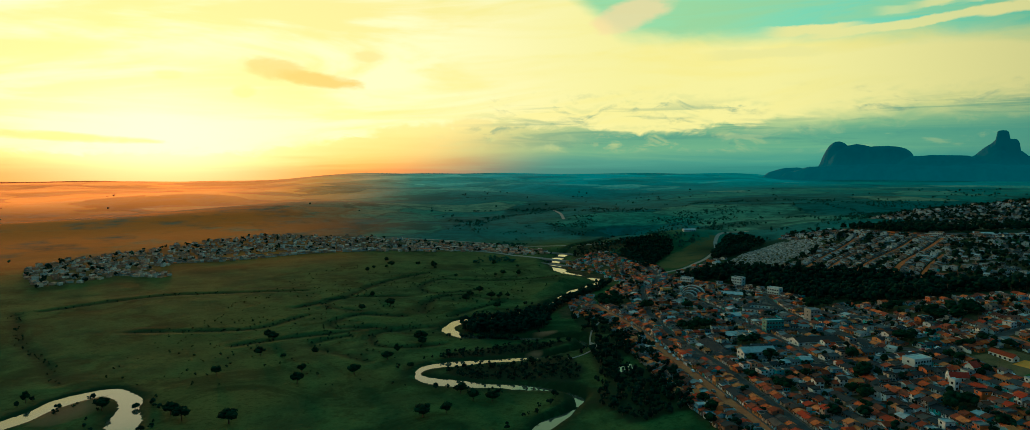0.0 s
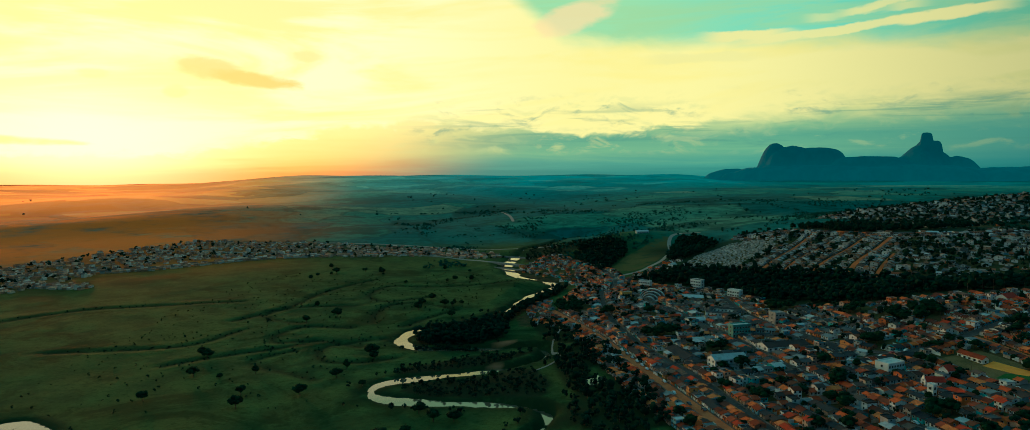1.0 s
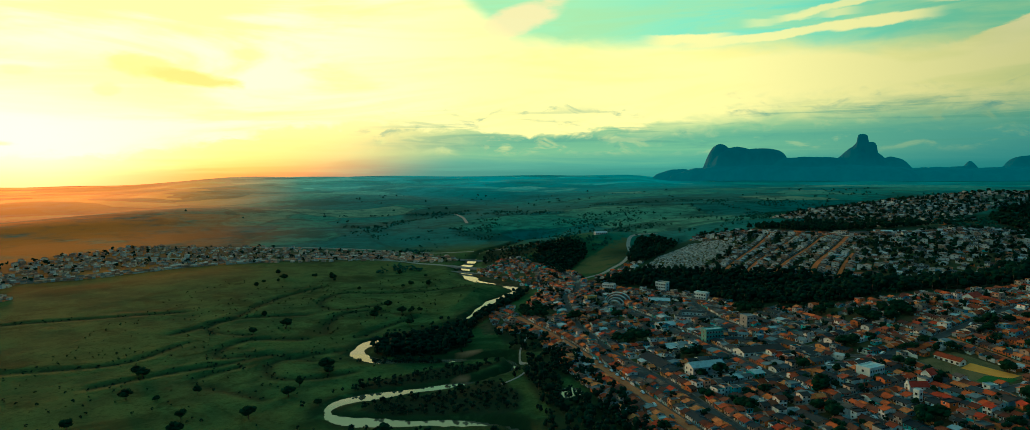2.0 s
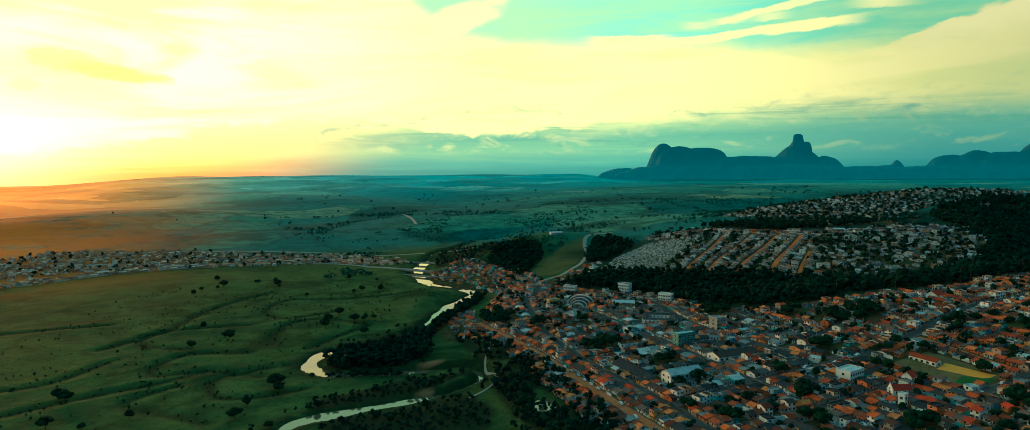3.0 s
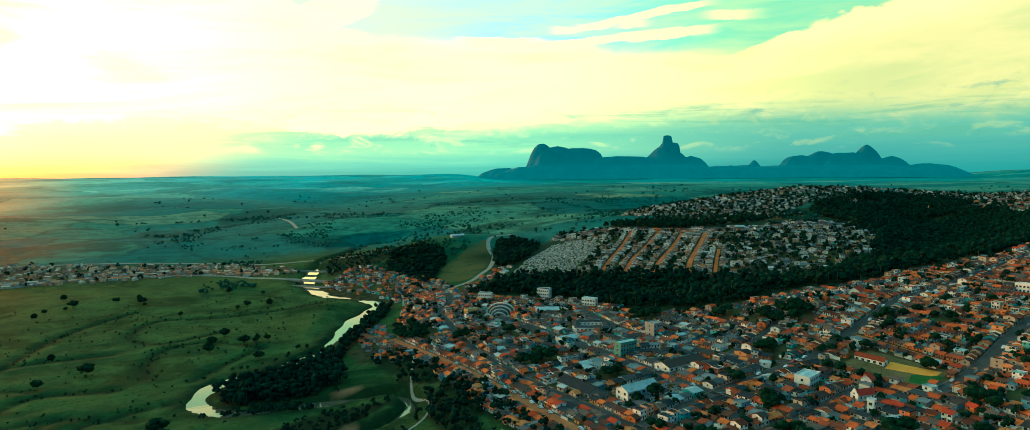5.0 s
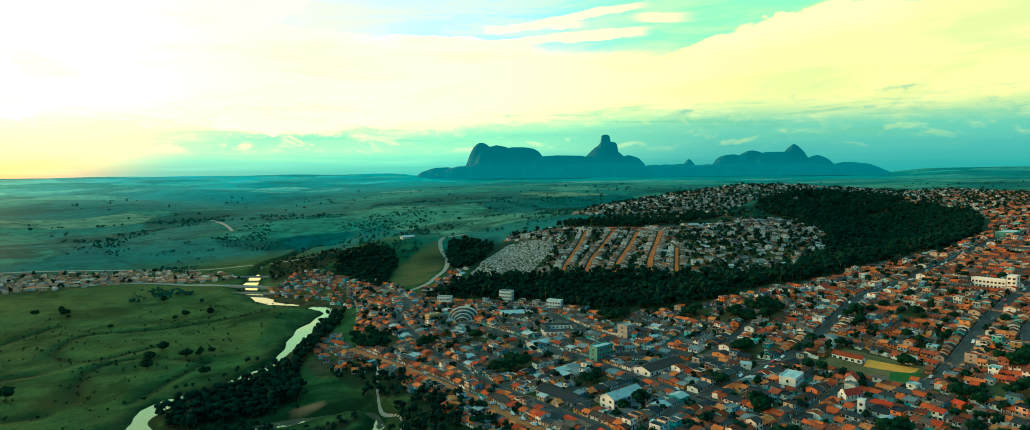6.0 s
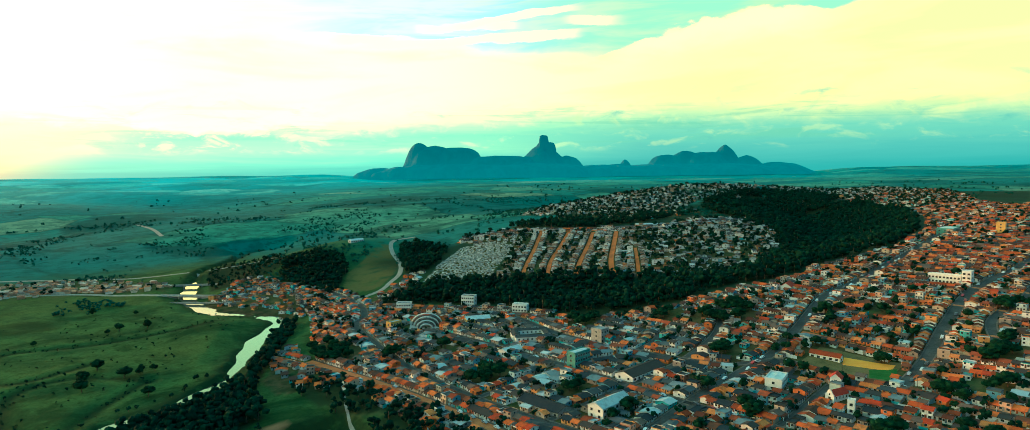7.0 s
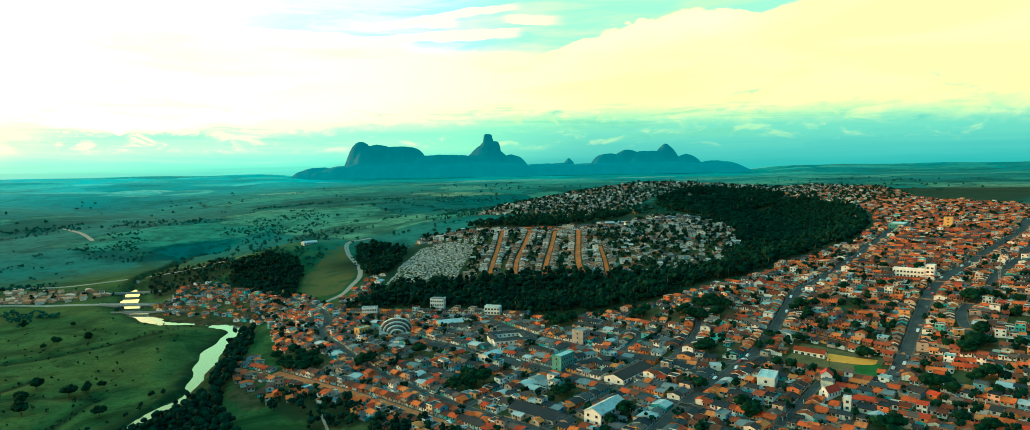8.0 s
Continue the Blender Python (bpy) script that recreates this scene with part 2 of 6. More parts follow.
def curve(pts, gap=6.0):
    """A smooth line through the points, sampled every gap metres."""
    p = np.array(pts, float)
    q = np.vstack([2 * p[0] - p[1], p, 2 * p[-1] - p[-2]])
    out = []
    for i in range(1, len(q) - 2):
        a, b, c, d = q[i - 1:i + 3]
        n = max(1, int(np.hypot(*(c - b)) / gap))
        for j in range(n):
            t = j / n
            out.append(0.5 * (2 * b + (c - a) * t + (2 * a - 5 * b + 4 * c - d) * t * t + (3 * b - a - 3 * c + d) * t ** 3))
    out.append(p[-1])
    return [tuple(v) for v in out]


WATER = 4.0


def water_z(y):
    return WATER + np.interp(y, [600, 1000, 1500], [0.0, 7.0, 10.0])


RIVER = curve([(-300, 340), (-291, 379), (-287, 397), (-281, 418), (-266, 431), (-247, 421), (-236, 400), (-223, 370), (-200, 320), (-120, 290), (-30, 310), (26, 378), (43, 408), (38, 427), (10, 438), (-26, 444), (-54, 453), (-68, 470), (-58, 489), (-29, 499), (6, 507), (38, 514), (58, 533), (60, 556), (38, 566), (10, 569), (-40, 579), (-59, 601), (-54, 625), (-38, 643), (-9, 655), (17, 674), (39, 698)], 5)
RIVER_NORTH = curve([(39, 698), (54, 734), (74, 773), (95, 807), (113, 836), (109, 864), (92, 890), (73, 917), (65, 961), (67, 1015), (85, 1085), (99, 1140), (120, 1184), (148, 1212), (180, 1259), (211, 1319), (241, 1382)], 6)
SCARS = [curve(s, 8) for s in (
    [(67, 858), (-27, 849), (-88, 857), (-107, 826), (-108, 795), (-82, 766), (-35, 790)],
    [(-10, 720), (-46, 756), (-81, 746), (-92, 706), (-90, 671)],
    [(-118, 749), (-162, 747), (-195, 736), (-203, 728), (-191, 693), (-157, 673)],
    [(-107, 652), (-154, 659), (-171, 623), (-161, 605), (-132, 611), (-91, 587)],
    [(-72, 610), (-116, 592), (-121, 566), (-109, 544), (-83, 540), (-57, 552)],
    [(-230, 545), (-185, 575), (-152, 590), (-132, 611)],
    [(-110, 500), (-136, 521), (-165, 543), (-163, 562), (-142, 579)],
    [(-60, 653), (-24, 705), (-10, 720)],
    [(-117, 907), (-165, 830), (-188, 741), (-226, 689)],
    [(-489, 650), (-414, 554), (-359, 500), (-308, 445)],
    [(-472, 662), (-391, 745), (-244, 780)],
    [(-338, 586), (-239, 601), (-204, 653)])]


def river_gap(x, y):
    """Distance to the river, worked out only where it is near."""
    out = np.full(x.shape, 1e3)
    m = (np.abs(x) < 360) & (y > 240) & (y < 1600)
    out[m] = np.minimum(near_line(x[m], y[m], RIVER), near_line(x[m], y[m], RIVER_NORTH))
    return out


def scar_gaps(x, y):
    """Distance to each old channel on the plain."""
    m = (x > -560) & (x < 120) & (y > 420) & (y < 1000)
    for s in SCARS:
        out = np.full(x.shape, 1e3)
        out[m] = near_line(x[m], y[m], s)
        yield out


def height(x, y):
    x, y = np.asarray(x, float), np.asarray(y, float)
    r = np.hypot(x, y)
    far = np.interp(r, [0, 600, 1000, 1250, 1700, 2300, 3000, 4000, 4700], [5, 5, 12, 14, 42, 50, 75, 110, 128])
    roll = np.sin(x * 0.0061 + 1.3 * np.sin(y * 0.0023)) * np.sin(y * 0.0047 + 0.8 * np.sin(x * 0.0031))
    bearing = np.degrees(np.arctan2(x, y))
    far = far - 46 * ease(2600, 4300, r) * ease(19, 24, bearing) * ease(62, 55, bearing)
    far = far - 58 * ease(2500, 4300, r) * ease(-12, -23, bearing) + hump(bearing, r, -16.5, 4300, 3.0, 400, 14)
    far = far + roll * 15 * ease(1250, 1800, r) * (1 - 0.65 * ease(2500, 4200, r))
    up = np.interp(x, [0, 80, 175, 250, 300, 400, 520, 700, 1200, 2500], [5, 12, 18.5, 24, 29, 43.5, 59, 72, 82, 90])
    h = np.log(np.exp((far - 5) / 12.0) + np.exp((up - 5) / 12.0) - 1) * 12.0 + 5
    h = h + hump(x, y, 335, 850, 70, 70, 6) + hump(x, y, 275, 1075, 100, 85, 26) + hump(x, y, 470, 930, 90, 80, 10) + hump(x, y, 610, 820, 100, 80, 9)
    h = h + hump(x, y, 345, 385, 45, 45, -5) + hump(x, y, 400, 730, 110, 90, 4) + hump(x, y, 270, 900, 60, 70, 5)
    h = h + hump(x, y, 1050, 1105, 330, 105, 32) - hump(x, y, 1150, 1400, 600, 150, 25) + hump(x, y, 400, 540, 70, 60, 6)
    # wooded ravine between the town and the plateau
    h = h - (10 + 20 * ease(540, 820, x)) * np.exp(-(near_line(x, y, [(330, 690), (440, 610), (600, 595), (760, 650), (880, 720), (1010, 830)]) / (42.0 + 40 * ease(540, 820, x))) ** 2)
    d = river_gap(x, y)
    vale = water_z(y) + 1.0 + np.maximum(d - 12, 0) * 0.14
    low = ease(690, 780, y) * (ease(1150, 1090, y) + ease(1285, 1320, y) * ease(1430, 1400, y)) * ease(90, 25, d)
    h = h * (1 - low) + np.minimum(h, vale) * low
    wide = np.where(y > 1110, np.where(y > 1270, 6.0, 2.0), np.where(y > 700, np.where((y > 868) & (y < 925) & (x > 72), 1.2, 4.6), np.where(x < -180, 5.0, 3.0))) + 1.5 * np.sin(x * 0.11) + 1.2 * np.sin(y * 0.17)
    cut = ease(5.0, -1.5, d - wide)
    h = h * (1 - cut) + np.minimum(h, water_z(y) - 1.6) * cut
    plain = ease(60, 20, x) * ease(1200, 1000, r)
    for q in scar_gaps(x, y):
        h = h - 0.9 * plain * np.exp(-(q / 5.0) ** 2) + 0.3 * plain * np.exp(-((q - 11) / 6.0) ** 2)
    return h + plain * 0.35 * np.sin(x * 0.06 + 2 * np.sin(y * 0.021)) * np.sin(y * 0.043)


# ground heights on a fine grid, so that single places are quick to look up
GX = np.concatenate([-np.geomspace(556, 5200, 60)[::-1], np.arange(-550, -326, 7.0), np.arange(-326, 700, 4.0), np.geomspace(702, 5200, 90)])
GY = np.concatenate([-np.geomspace(60, 5200, 30)[::-1], np.arange(-50, 250, 25.0), np.arange(252, 1000, 4.0), np.geomspace(1003, 5200, 150)])
MX, MY = np.meshgrid(GX, GY)
MZ = height(MX, MY)


def ground_z(x, y):
    i = int(np.clip(np.searchsorted(GX, x) - 1, 0, len(GX) - 2))
    j = int(np.clip(np.searchsorted(GY, y) - 1, 0, len(GY) - 2))
    s, t = (x - GX[i]) / (GX[i + 1] - GX[i]), (y - GY[j]) / (GY[j + 1] - GY[j])
    return float((MZ[j, i] * (1 - s) + MZ[j, i + 1] * s) * (1 - t) + (MZ[j + 1, i] * (1 - s) + MZ[j + 1, i + 1] * s) * t)


def inside(x, y, poly):
    hit = np.zeros(np.shape(x), bool)
    for (ax, ay), (bx, by) in zip(poly, poly[1:] + poly[:1]):
        if ay != by:
            hit ^= ((ay > y) != (by > y)) & (x < (bx - ax) * (y - ay) / (by - ay) + ax)
    return hit


# ---- plan of the town ----
TOWN = [(143, 282), (107, 345), (95, 471), (88, 588), (80, 641), (111, 738), (139, 820), (156, 902), (171, 947), (195, 889), (195, 818), (200, 778), (219, 745), (257, 692), (285, 604), (327, 567), (344, 553), (372, 546), (407, 528), (439, 520), (492, 524), (553, 517), (639, 514), (792, 556), (931, 610), (1049, 680), (1200, 640), (1100, 430), (800, 320), (600, 270)]
RIVERSIDE = [(50, 660), (83, 723), (91, 725), (80, 672), (101, 649), (96, 619), (69, 614), (50, 625)]
BRIDGE_END = [(68, 945), (90, 988), (137, 1052), (154, 1013), (169, 918), (160, 846), (125, 833), (94, 878)]
PLATEAU = [(315, 768), (333, 758), (359, 724), (384, 702), (407, 662), (432, 650), (451, 606), (506, 596), (569, 606), (689, 678), (774, 788), (695, 812), (609, 795), (554, 834), (506, 885), (490, 940), (470, 1000), (430, 1010), (396, 983), (415, 881), (362, 822)]
HILL = [(600, 1110), (720, 1170), (860, 1150), (980, 1115), (1150, 1085), (1240, 1080), (1160, 1035), (1040, 1015), (930, 1000), (840, 960), (720, 960), (640, 1030)]
HILL_FOOT = [(531, 1030), (640, 1030), (720, 960), (840, 960), (830, 905), (693, 858), (618, 869), (601, 988)]
FAR_CREST = [(1240, 1080), (1420, 1110), (1500, 1050), (1300, 900), (1180, 800), (1160, 830), (1270, 980)]
RIDGE_EAST = [(1200, 640), (1353, 701), (1650, 850), (1750, 1050), (1500, 1050), (1300, 900), (1150, 790), (1060, 705)]
VILLAGE = [(-568, 773), (-527, 817), (-500, 953), (-461, 1059), (-383, 1130), (-311, 1127), (-176, 1120), (-89, 1120), (12, 1083), (56, 1050), (66, 1110), (7, 1190), (-99, 1250), (-286, 1310), (-471, 1315), (-551, 1239), (-622, 1124), (-684, 1016), (-673, 919)]
CEMETERY = [(284, 849), (319, 889), (381, 945), (418, 932), (419, 879), (368, 830), (315, 782), (262, 830)]
FIELD = [(303, 376), (343, 383), (333, 434), (300, 430)]
RAVINE = [(198, 793), (227, 751), (264, 703), (292, 612), (332, 575), (350, 560), (385, 552), (437, 530), (500, 533), (560, 526), (640, 524), (790, 566), (925, 620), (1040, 690), (1070, 730), (1150, 800), (1250, 970), (1140, 1030), (1040, 1010), (928, 995), (835, 905), (780, 800), (695, 690), (575, 612), (506, 598), (451, 606), (425, 650), (405, 668), (380, 706), (352, 728), (325, 760), (300, 780), (254, 833), (240, 825)]
OXBOW = [(-44, 588), (-46, 620), (-30, 633), (0, 646), (18, 657), (30, 668), (40, 658), (36, 633), (33, 596), (5, 580)]
RIGHT_BANK = [(40, 677), (63, 717), (109, 821), (125, 818), (88, 739), (56, 678), (41, 649)]
LOW_BANK = [(50, 396), (63, 435), (58, 499), (71, 537), (88, 549), (99, 510), (80, 472), (99, 433), (107, 374), (67, 356)]
ROAD_FOOT = [(191, 820), (224, 837), (270, 875), (281, 862), (248, 824), (215, 787)]
EAST_SLOPE = [(344, 603), (815, 596), (1167, 803), (1028, 966), (725, 920), (517, 930), (423, 934)]
BEND = [(-48, 467), (-40, 484), (10, 495), (44, 499), (54, 465), (43, 436), (5, 450), (-30, 456)]
BANK_NORTH = [(-55, 504), (-20, 512), (20, 520), (52, 540), (40, 546), (0, 545), (-50, 522)]
NORTH_BANK = [(113, 1142), (155, 1199), (174, 1156), (220, 1224), (198, 1068), (162, 1028), (121, 1019), (92, 1022)]
VALE = [(500, 1000), (540, 1030), (600, 985), (618, 872), (690, 860), (640, 830), (560, 850), (515, 900)]
MEADOW = [(64, 566), (57, 630), (80, 636), (97, 588), (107, 510), (113, 413), (96, 423), (88, 491), (86, 550)]
KNOLL_FIELD = [(190, 872), (227, 949), (255, 980), (300, 1022), (322, 1030), (305, 990), (285, 935), (258, 890), (235, 866), (215, 852)]
PADDOCK = [(70, 560), (66, 630), (84, 636), (97, 588), (107, 510), (98, 500), (86, 540)]
KNOLL = [(196, 1073), (226, 1064), (243, 1027), (239, 976), (203, 908), (177, 870), (167, 929), (165, 1004)]
ROAD_WOOD = [(262, 866), (308, 973), (336, 1025), (366, 1026), (374, 963), (295, 868)]

STREETS = {
    "main": ([(85, 674), (92, 640), (104, 585), (113, 517), (118, 462), (123, 417), (131, 348), (136, 296)], 6.0, "dirt"),
    "avenue": ([(90, 966), (122, 979), (161, 950), (181, 887), (182, 814), (166, 761), (148, 739), (138, 680), (130, 610), (133, 521), (145, 442), (148, 393), (154, 306)], 4.6, "paved"),
    "square": ([(182, 786), (210, 738), (247, 684), (272, 631)], 6.0, "paved"),
    "north_street": ([(760, 520), (640, 497), (536, 482), (472, 476), (418, 475), (355, 459), (303, 447), (246, 442), (204, 436), (147, 424)], 5.6, "paved"),
    "broad_street": ([(887, 422), (738, 401), (611, 399), (563, 397), (479, 399), (410, 388), (360, 379), (305, 370)], 6.6, "paved"),
    "cross_street": ([(253, 657), (246, 584), (254, 517), (269, 460), (296, 437), (299, 401), (303, 368), (296, 328), (298, 286)], 4.0, "paved"),
    "mid_street": ([(186, 679), (198, 594), (204, 527), (210, 428), (219, 351), (225, 295)], 3.6, "paved"),
    "lane_a": ([(131, 598), (198, 596), (246, 584)], 3.2, "paved"),
    "lane_b": ([(133, 528), (204, 531), (254, 517), (298, 529)], 3.2, "paved"),
    "lane_c": ([(141, 474), (207, 478), (261, 483), (319, 500), (367, 534)], 3.2, "paved"),
    "lane_d": ([(149, 385), (215, 388), (281, 397)], 3.2, "paved"),
    "lane_e": ([(346, 452), (352, 376), (358, 300)], 2.8, "dirt"),
    "lane_f": ([(394, 384), (400, 342), (406, 300)], 2.8, "dirt"),
    "lane_g": ([(439, 474), (445, 387), (451, 300)], 2.8, "dirt"),
    "lane_h": ([(486, 478), (492, 389), (498, 300)], 2.8, "dirt"),
    "lane_i": ([(539, 482), (545, 406), (551, 330)], 2.8, "dirt"),
    "lane_j": ([(589, 490), (595, 410), (601, 330)], 2.8, "dirt"),
    "lane_k": ([(644, 496), (650, 413), (656, 330)], 2.8, "dirt"),
    "lane_l": ([(706, 508), (712, 419), (718, 330)], 2.8, "dirt"),
    "lane_m": ([(774, 520), (780, 430), (786, 340)], 2.8, "dirt"),
    "south_street": ([(760, 385), (640, 374), (522, 370), (476, 367), (425, 368), (385, 352)], 5.0, "paved"),
    "plateau_a": ([(484, 904), (459, 880), (343, 761)], 4.3, "clay"),
    "plateau_b": ([(504, 873), (408, 789), (355, 736)], 4.3, "clay"),
    "plateau_c": ([(519, 842), (448, 779), (372, 711)], 4.7, "clay"),
    "plateau_d": ([(537, 818), (425, 714), (398, 681)], 5.4, "clay"),
    "plateau_e": ([(483, 734), (413, 663)], 3.6, "clay"),
    "plateau_top": ([(400, 985), (452, 960), (474, 927), (546, 827), (595, 782), (722, 765)], 5.5, "clay"),
    "hill_road": ([(182, 814), (192, 830), (220, 843), (240, 862), (264, 887), (294, 947), (311, 1004), (332, 1044), (370, 1075), (392, 1094)], 5.5, "pale"),
    "causeway": ([(-446, 1214), (-192, 1160), (-90, 1140), (-31, 1110), (18, 1058), (53, 1020), (90, 985)], 7.0, "pale"),
    "far_road": ([(-411, 1300), (-180, 1290), (-24, 1235), (33, 1185), (100, 1165), (156, 1150), (230, 1130)], 6.0, "pale"),
    "farm_track": ([(115, 2045), (108, 1960), (116, 1860), (124, 1760), (126, 1660), (124, 1562)], 7.0, "pale"),
    "bank_lane": ([(65, 722), (77, 683), (85, 657)], 3.5, "dirt"),
    "river_path": ([(84, 610), (67, 556), (68, 529), (66, 515), (56, 500), (43, 490)], 1.5, "pale"),
    "village_street": ([(-607, 963), (-448, 1012), (-324, 1113), (-117, 1164), (34, 1096)], 8.0, "clay"),
    "village_lane": ([(-563, 891), (-451, 867)], 6.0, "clay"),
}
STREETS = {n: (curve(p, 5.0), w, s) for n, (p, w, s) in STREETS.items()}

# ---- materials ----


def material(name):
    m = bpy.data.materials.new(name)
    m.use_nodes = True
    q = Nodes(m.node_tree)
    b = next(n for n in q.n if n.type == "BSDF_PRINCIPLED")
    return m, q, b


def position(q):
    return q.n.new("ShaderNodeNewGeometry").outputs["Position"]


def bump(q, b, value, strength, distance):
    nd = q.n.new("ShaderNodeBump")
    nd.inputs["Strength"].default_value, nd.inputs["Distance"].default_value = strength, distance
    q.put(nd.inputs["Height"], value)
    q.l.new(nd.outputs[0], b.inputs["Normal"])


def attribute(q, name):
    nd = q.n.new("ShaderNodeAttribute")
    nd.attribute_name = name
    return nd.outputs["Fac"]


def rand(q, islands):
    if islands:
        return q.n.new("ShaderNodeNewGeometry").outputs["Random Per Island"]
    return q.n.new("ShaderNodeObjectInfo").outputs["Random"]


def grainy(name, dark, light, scale, rough=0.85, spec=0.08, relief=0.3, depth=0.05, sheen=0.0):
    """A plain surface with blotches and grain between two colours."""
    m, q, b = material(name)
    p = position(q)
    f = q.math("ADD", q.math("MULTIPLY", q.noise(p, scale, 6), 0.6), q.math("MULTIPLY", q.noise(p, scale * 7.3, 4), 0.4))
    q.put(b.inputs["Base Color"], q.mix(q.step(f, 0.34, 0.66), dark, light))
    b.inputs["Roughness"].default_value, b.inputs["Specular IOR Level"].default_value = rough, spec
    b.inputs["Sheen Weight"].default_value = sheen
    bump(q, b, f, relief, depth)
    return m


def palette(name, colours, islands, rough=0.8, dirt=(0.06, 0.05, 0.04), wave=0.0, spec=0.04, dirty=0.36):
    """Each piece takes one colour of the palette, stained and streaked by weather."""
    m, q, b = material(name)
    p = position(q)
    n = len(colours)
    base = q.ramp(rand(q, islands), [(i / n, c) for i, c in enumerate(colours)], "CONSTANT")
    stain = q.noise(p, 0.35, 6, 0.65)
    fine = q.noise(p, 2.6, 5, 0.6)
    c = q.mix(q.math("MULTIPLY", q.step(stain, 0.44, 0.72), dirty), base, dirt)
    c = q.mix(q.math("MULTIPLY", q.step(fine, 0.45, 0.75), dirty * 0.7), c, dirt)
    q.put(b.inputs["Base Color"], c)
    b.inputs["Roughness"].default_value, b.inputs["Specular IOR Level"].default_value = rough, spec
    h = fine
    if wave:
        w = q.n.new("ShaderNodeTexWave")
        w.wave_type, w.bands_direction = "BANDS", "X"
        co = q.n.new("ShaderNodeTexCoord").outputs["Object"]
        q.put(w.inputs["Vector"], co)
        w.inputs["Scale"].default_value = wave
        h = q.math("ADD", q.math("MULTIPLY", w.outputs["Fac"], 0.6), fine)
    bump(q, b, h, 0.5, 0.06)
    return m


WALLS = [(0.82, 0.82, 0.78), (0.42, 0.42, 0.40), (0.60, 0.47, 0.33), (0.80, 0.80, 0.76), (0.66, 0.32, 0.09), (0.12, 0.48, 0.50), (0.30, 0.27, 0.24), (0.62, 0.17, 0.035), (0.74, 0.72, 0.66), (0.32, 0.14, 0.075), (0.50, 0.60, 0.57), (0.60, 0.38, 0.25), (0.18, 0.38, 0.50), (0.80, 0.80, 0.78), (0.40, 0.33, 0.26)]
TILES = [(0.62, 0.13, 0.02), (0.26, 0.055, 0.017), (0.70, 0.18, 0.03), (0.13, 0.04, 0.022), (0.48, 0.06, 0.014), (0.19, 0.07, 0.035), (0.66, 0.23, 0.055), (0.08, 0.046, 0.035), (0.15, 0.115, 0.09), (0.36, 0.085, 0.03), (0.06, 0.056, 0.052), (0.55, 0.10, 0.017)]
SHEETS = [(0.03, 0.042, 0.05), (0.06, 0.072, 0.078), (0.022, 0.033, 0.042), (0.10, 0.115, 0.12), (0.03, 0.038, 0.046), (0.20, 0.25, 0.26), (0.045, 0.05, 0.05), (0.025, 0.034, 0.04), (0.46, 0.54, 0.54), (0.055, 0.045, 0.04)]
FAR_ROOFS = [(0.10, 0.07, 0.05), (0.26, 0.13, 0.07), (0.06, 0.07, 0.07), (0.62, 0.62, 0.58), (0.30, 0.10, 0.04), (0.10, 0.11, 0.11), (0.12, 0.06, 0.04), (0.42, 0.42, 0.40), (0.05, 0.06, 0.06), (0.36, 0.16, 0.07), (0.08, 0.09, 0.09)]
mat_wall = palette("painted_render", WALLS, False)
mat_wall_i = palette("painted_render_rows", WALLS, True)
mat_tile = palette("clay_roof_tile", TILES, False, wave=1.6, dirty=0.55)
mat_tile_i = palette("clay_roof_tile_rows", TILES, True, dirty=0.55)
mat_sheet = palette("fibre_cement_sheet", SHEETS, False, rough=0.7, wave=1.0, spec=0.07)
mat_sheet_i = palette("fibre_cement_sheet_rows", SHEETS, True, rough=0.7, spec=0.07)
mat_hill_wall = palette("hill_render", [(0.62, 0.64, 0.62), (0.40, 0.40, 0.37), (0.72, 0.74, 0.72), (0.34, 0.26, 0.19), (0.50, 0.55, 0.54)], True)
mat_village_wall = palette("village_render", [(0.62, 0.44, 0.32), (0.80, 0.66, 0.52), (0.50, 0.30, 0.19), (0.74, 0.70, 0.64)], True)
mat_village_roof = palette("village_roof_mix", [(0.50, 0.22, 0.10), (0.30, 0.14, 0.08), (0.66, 0.36, 0.20), (0.20, 0.11, 0.07), (0.74, 0.58, 0.44), (0.16, 0.13, 0.11)], True)
mat_far_roof = palette("far_roof_mix", FAR_ROOFS, True)
mat_door = palette("painted_door", [(0.16, 0.08, 0.04), (0.10, 0.16, 0.20), (0.30, 0.28, 0.25), (0.25, 0.10, 0.06), (0.5, 0.5, 0.48)], False, rough=0.5)
mat_frame = grainy("window_frame_paint", (0.5, 0.5, 0.47), (0.65, 0.65, 0.62), 1.0, 0.5)
mat_white = grainy("white_limewash", (0.66, 0.68, 0.65), (0.82, 0.83, 0.80), 0.3, 0.8)
mat_red_roof = grainy("red_painted_tiles", (0.30, 0.035, 0.02), (0.46, 0.06, 0.03), 0.5, 0.7)
mat_green_wall = grainy("green_glazed_cladding", (0.05, 0.22, 0.20), (0.10, 0.34, 0.30), 0.5, 0.5, 0.5)
mat_yellow = grainy("yellow_render", (0.60, 0.36, 0.08), (0.72, 0.46, 0.12), 0.4, 0.8)
mat_metal_roof = grainy("pale_metal_roof", (0.40, 0.48, 0.47), (0.62, 0.70, 0.68), 0.4, 0.45, 0.5)
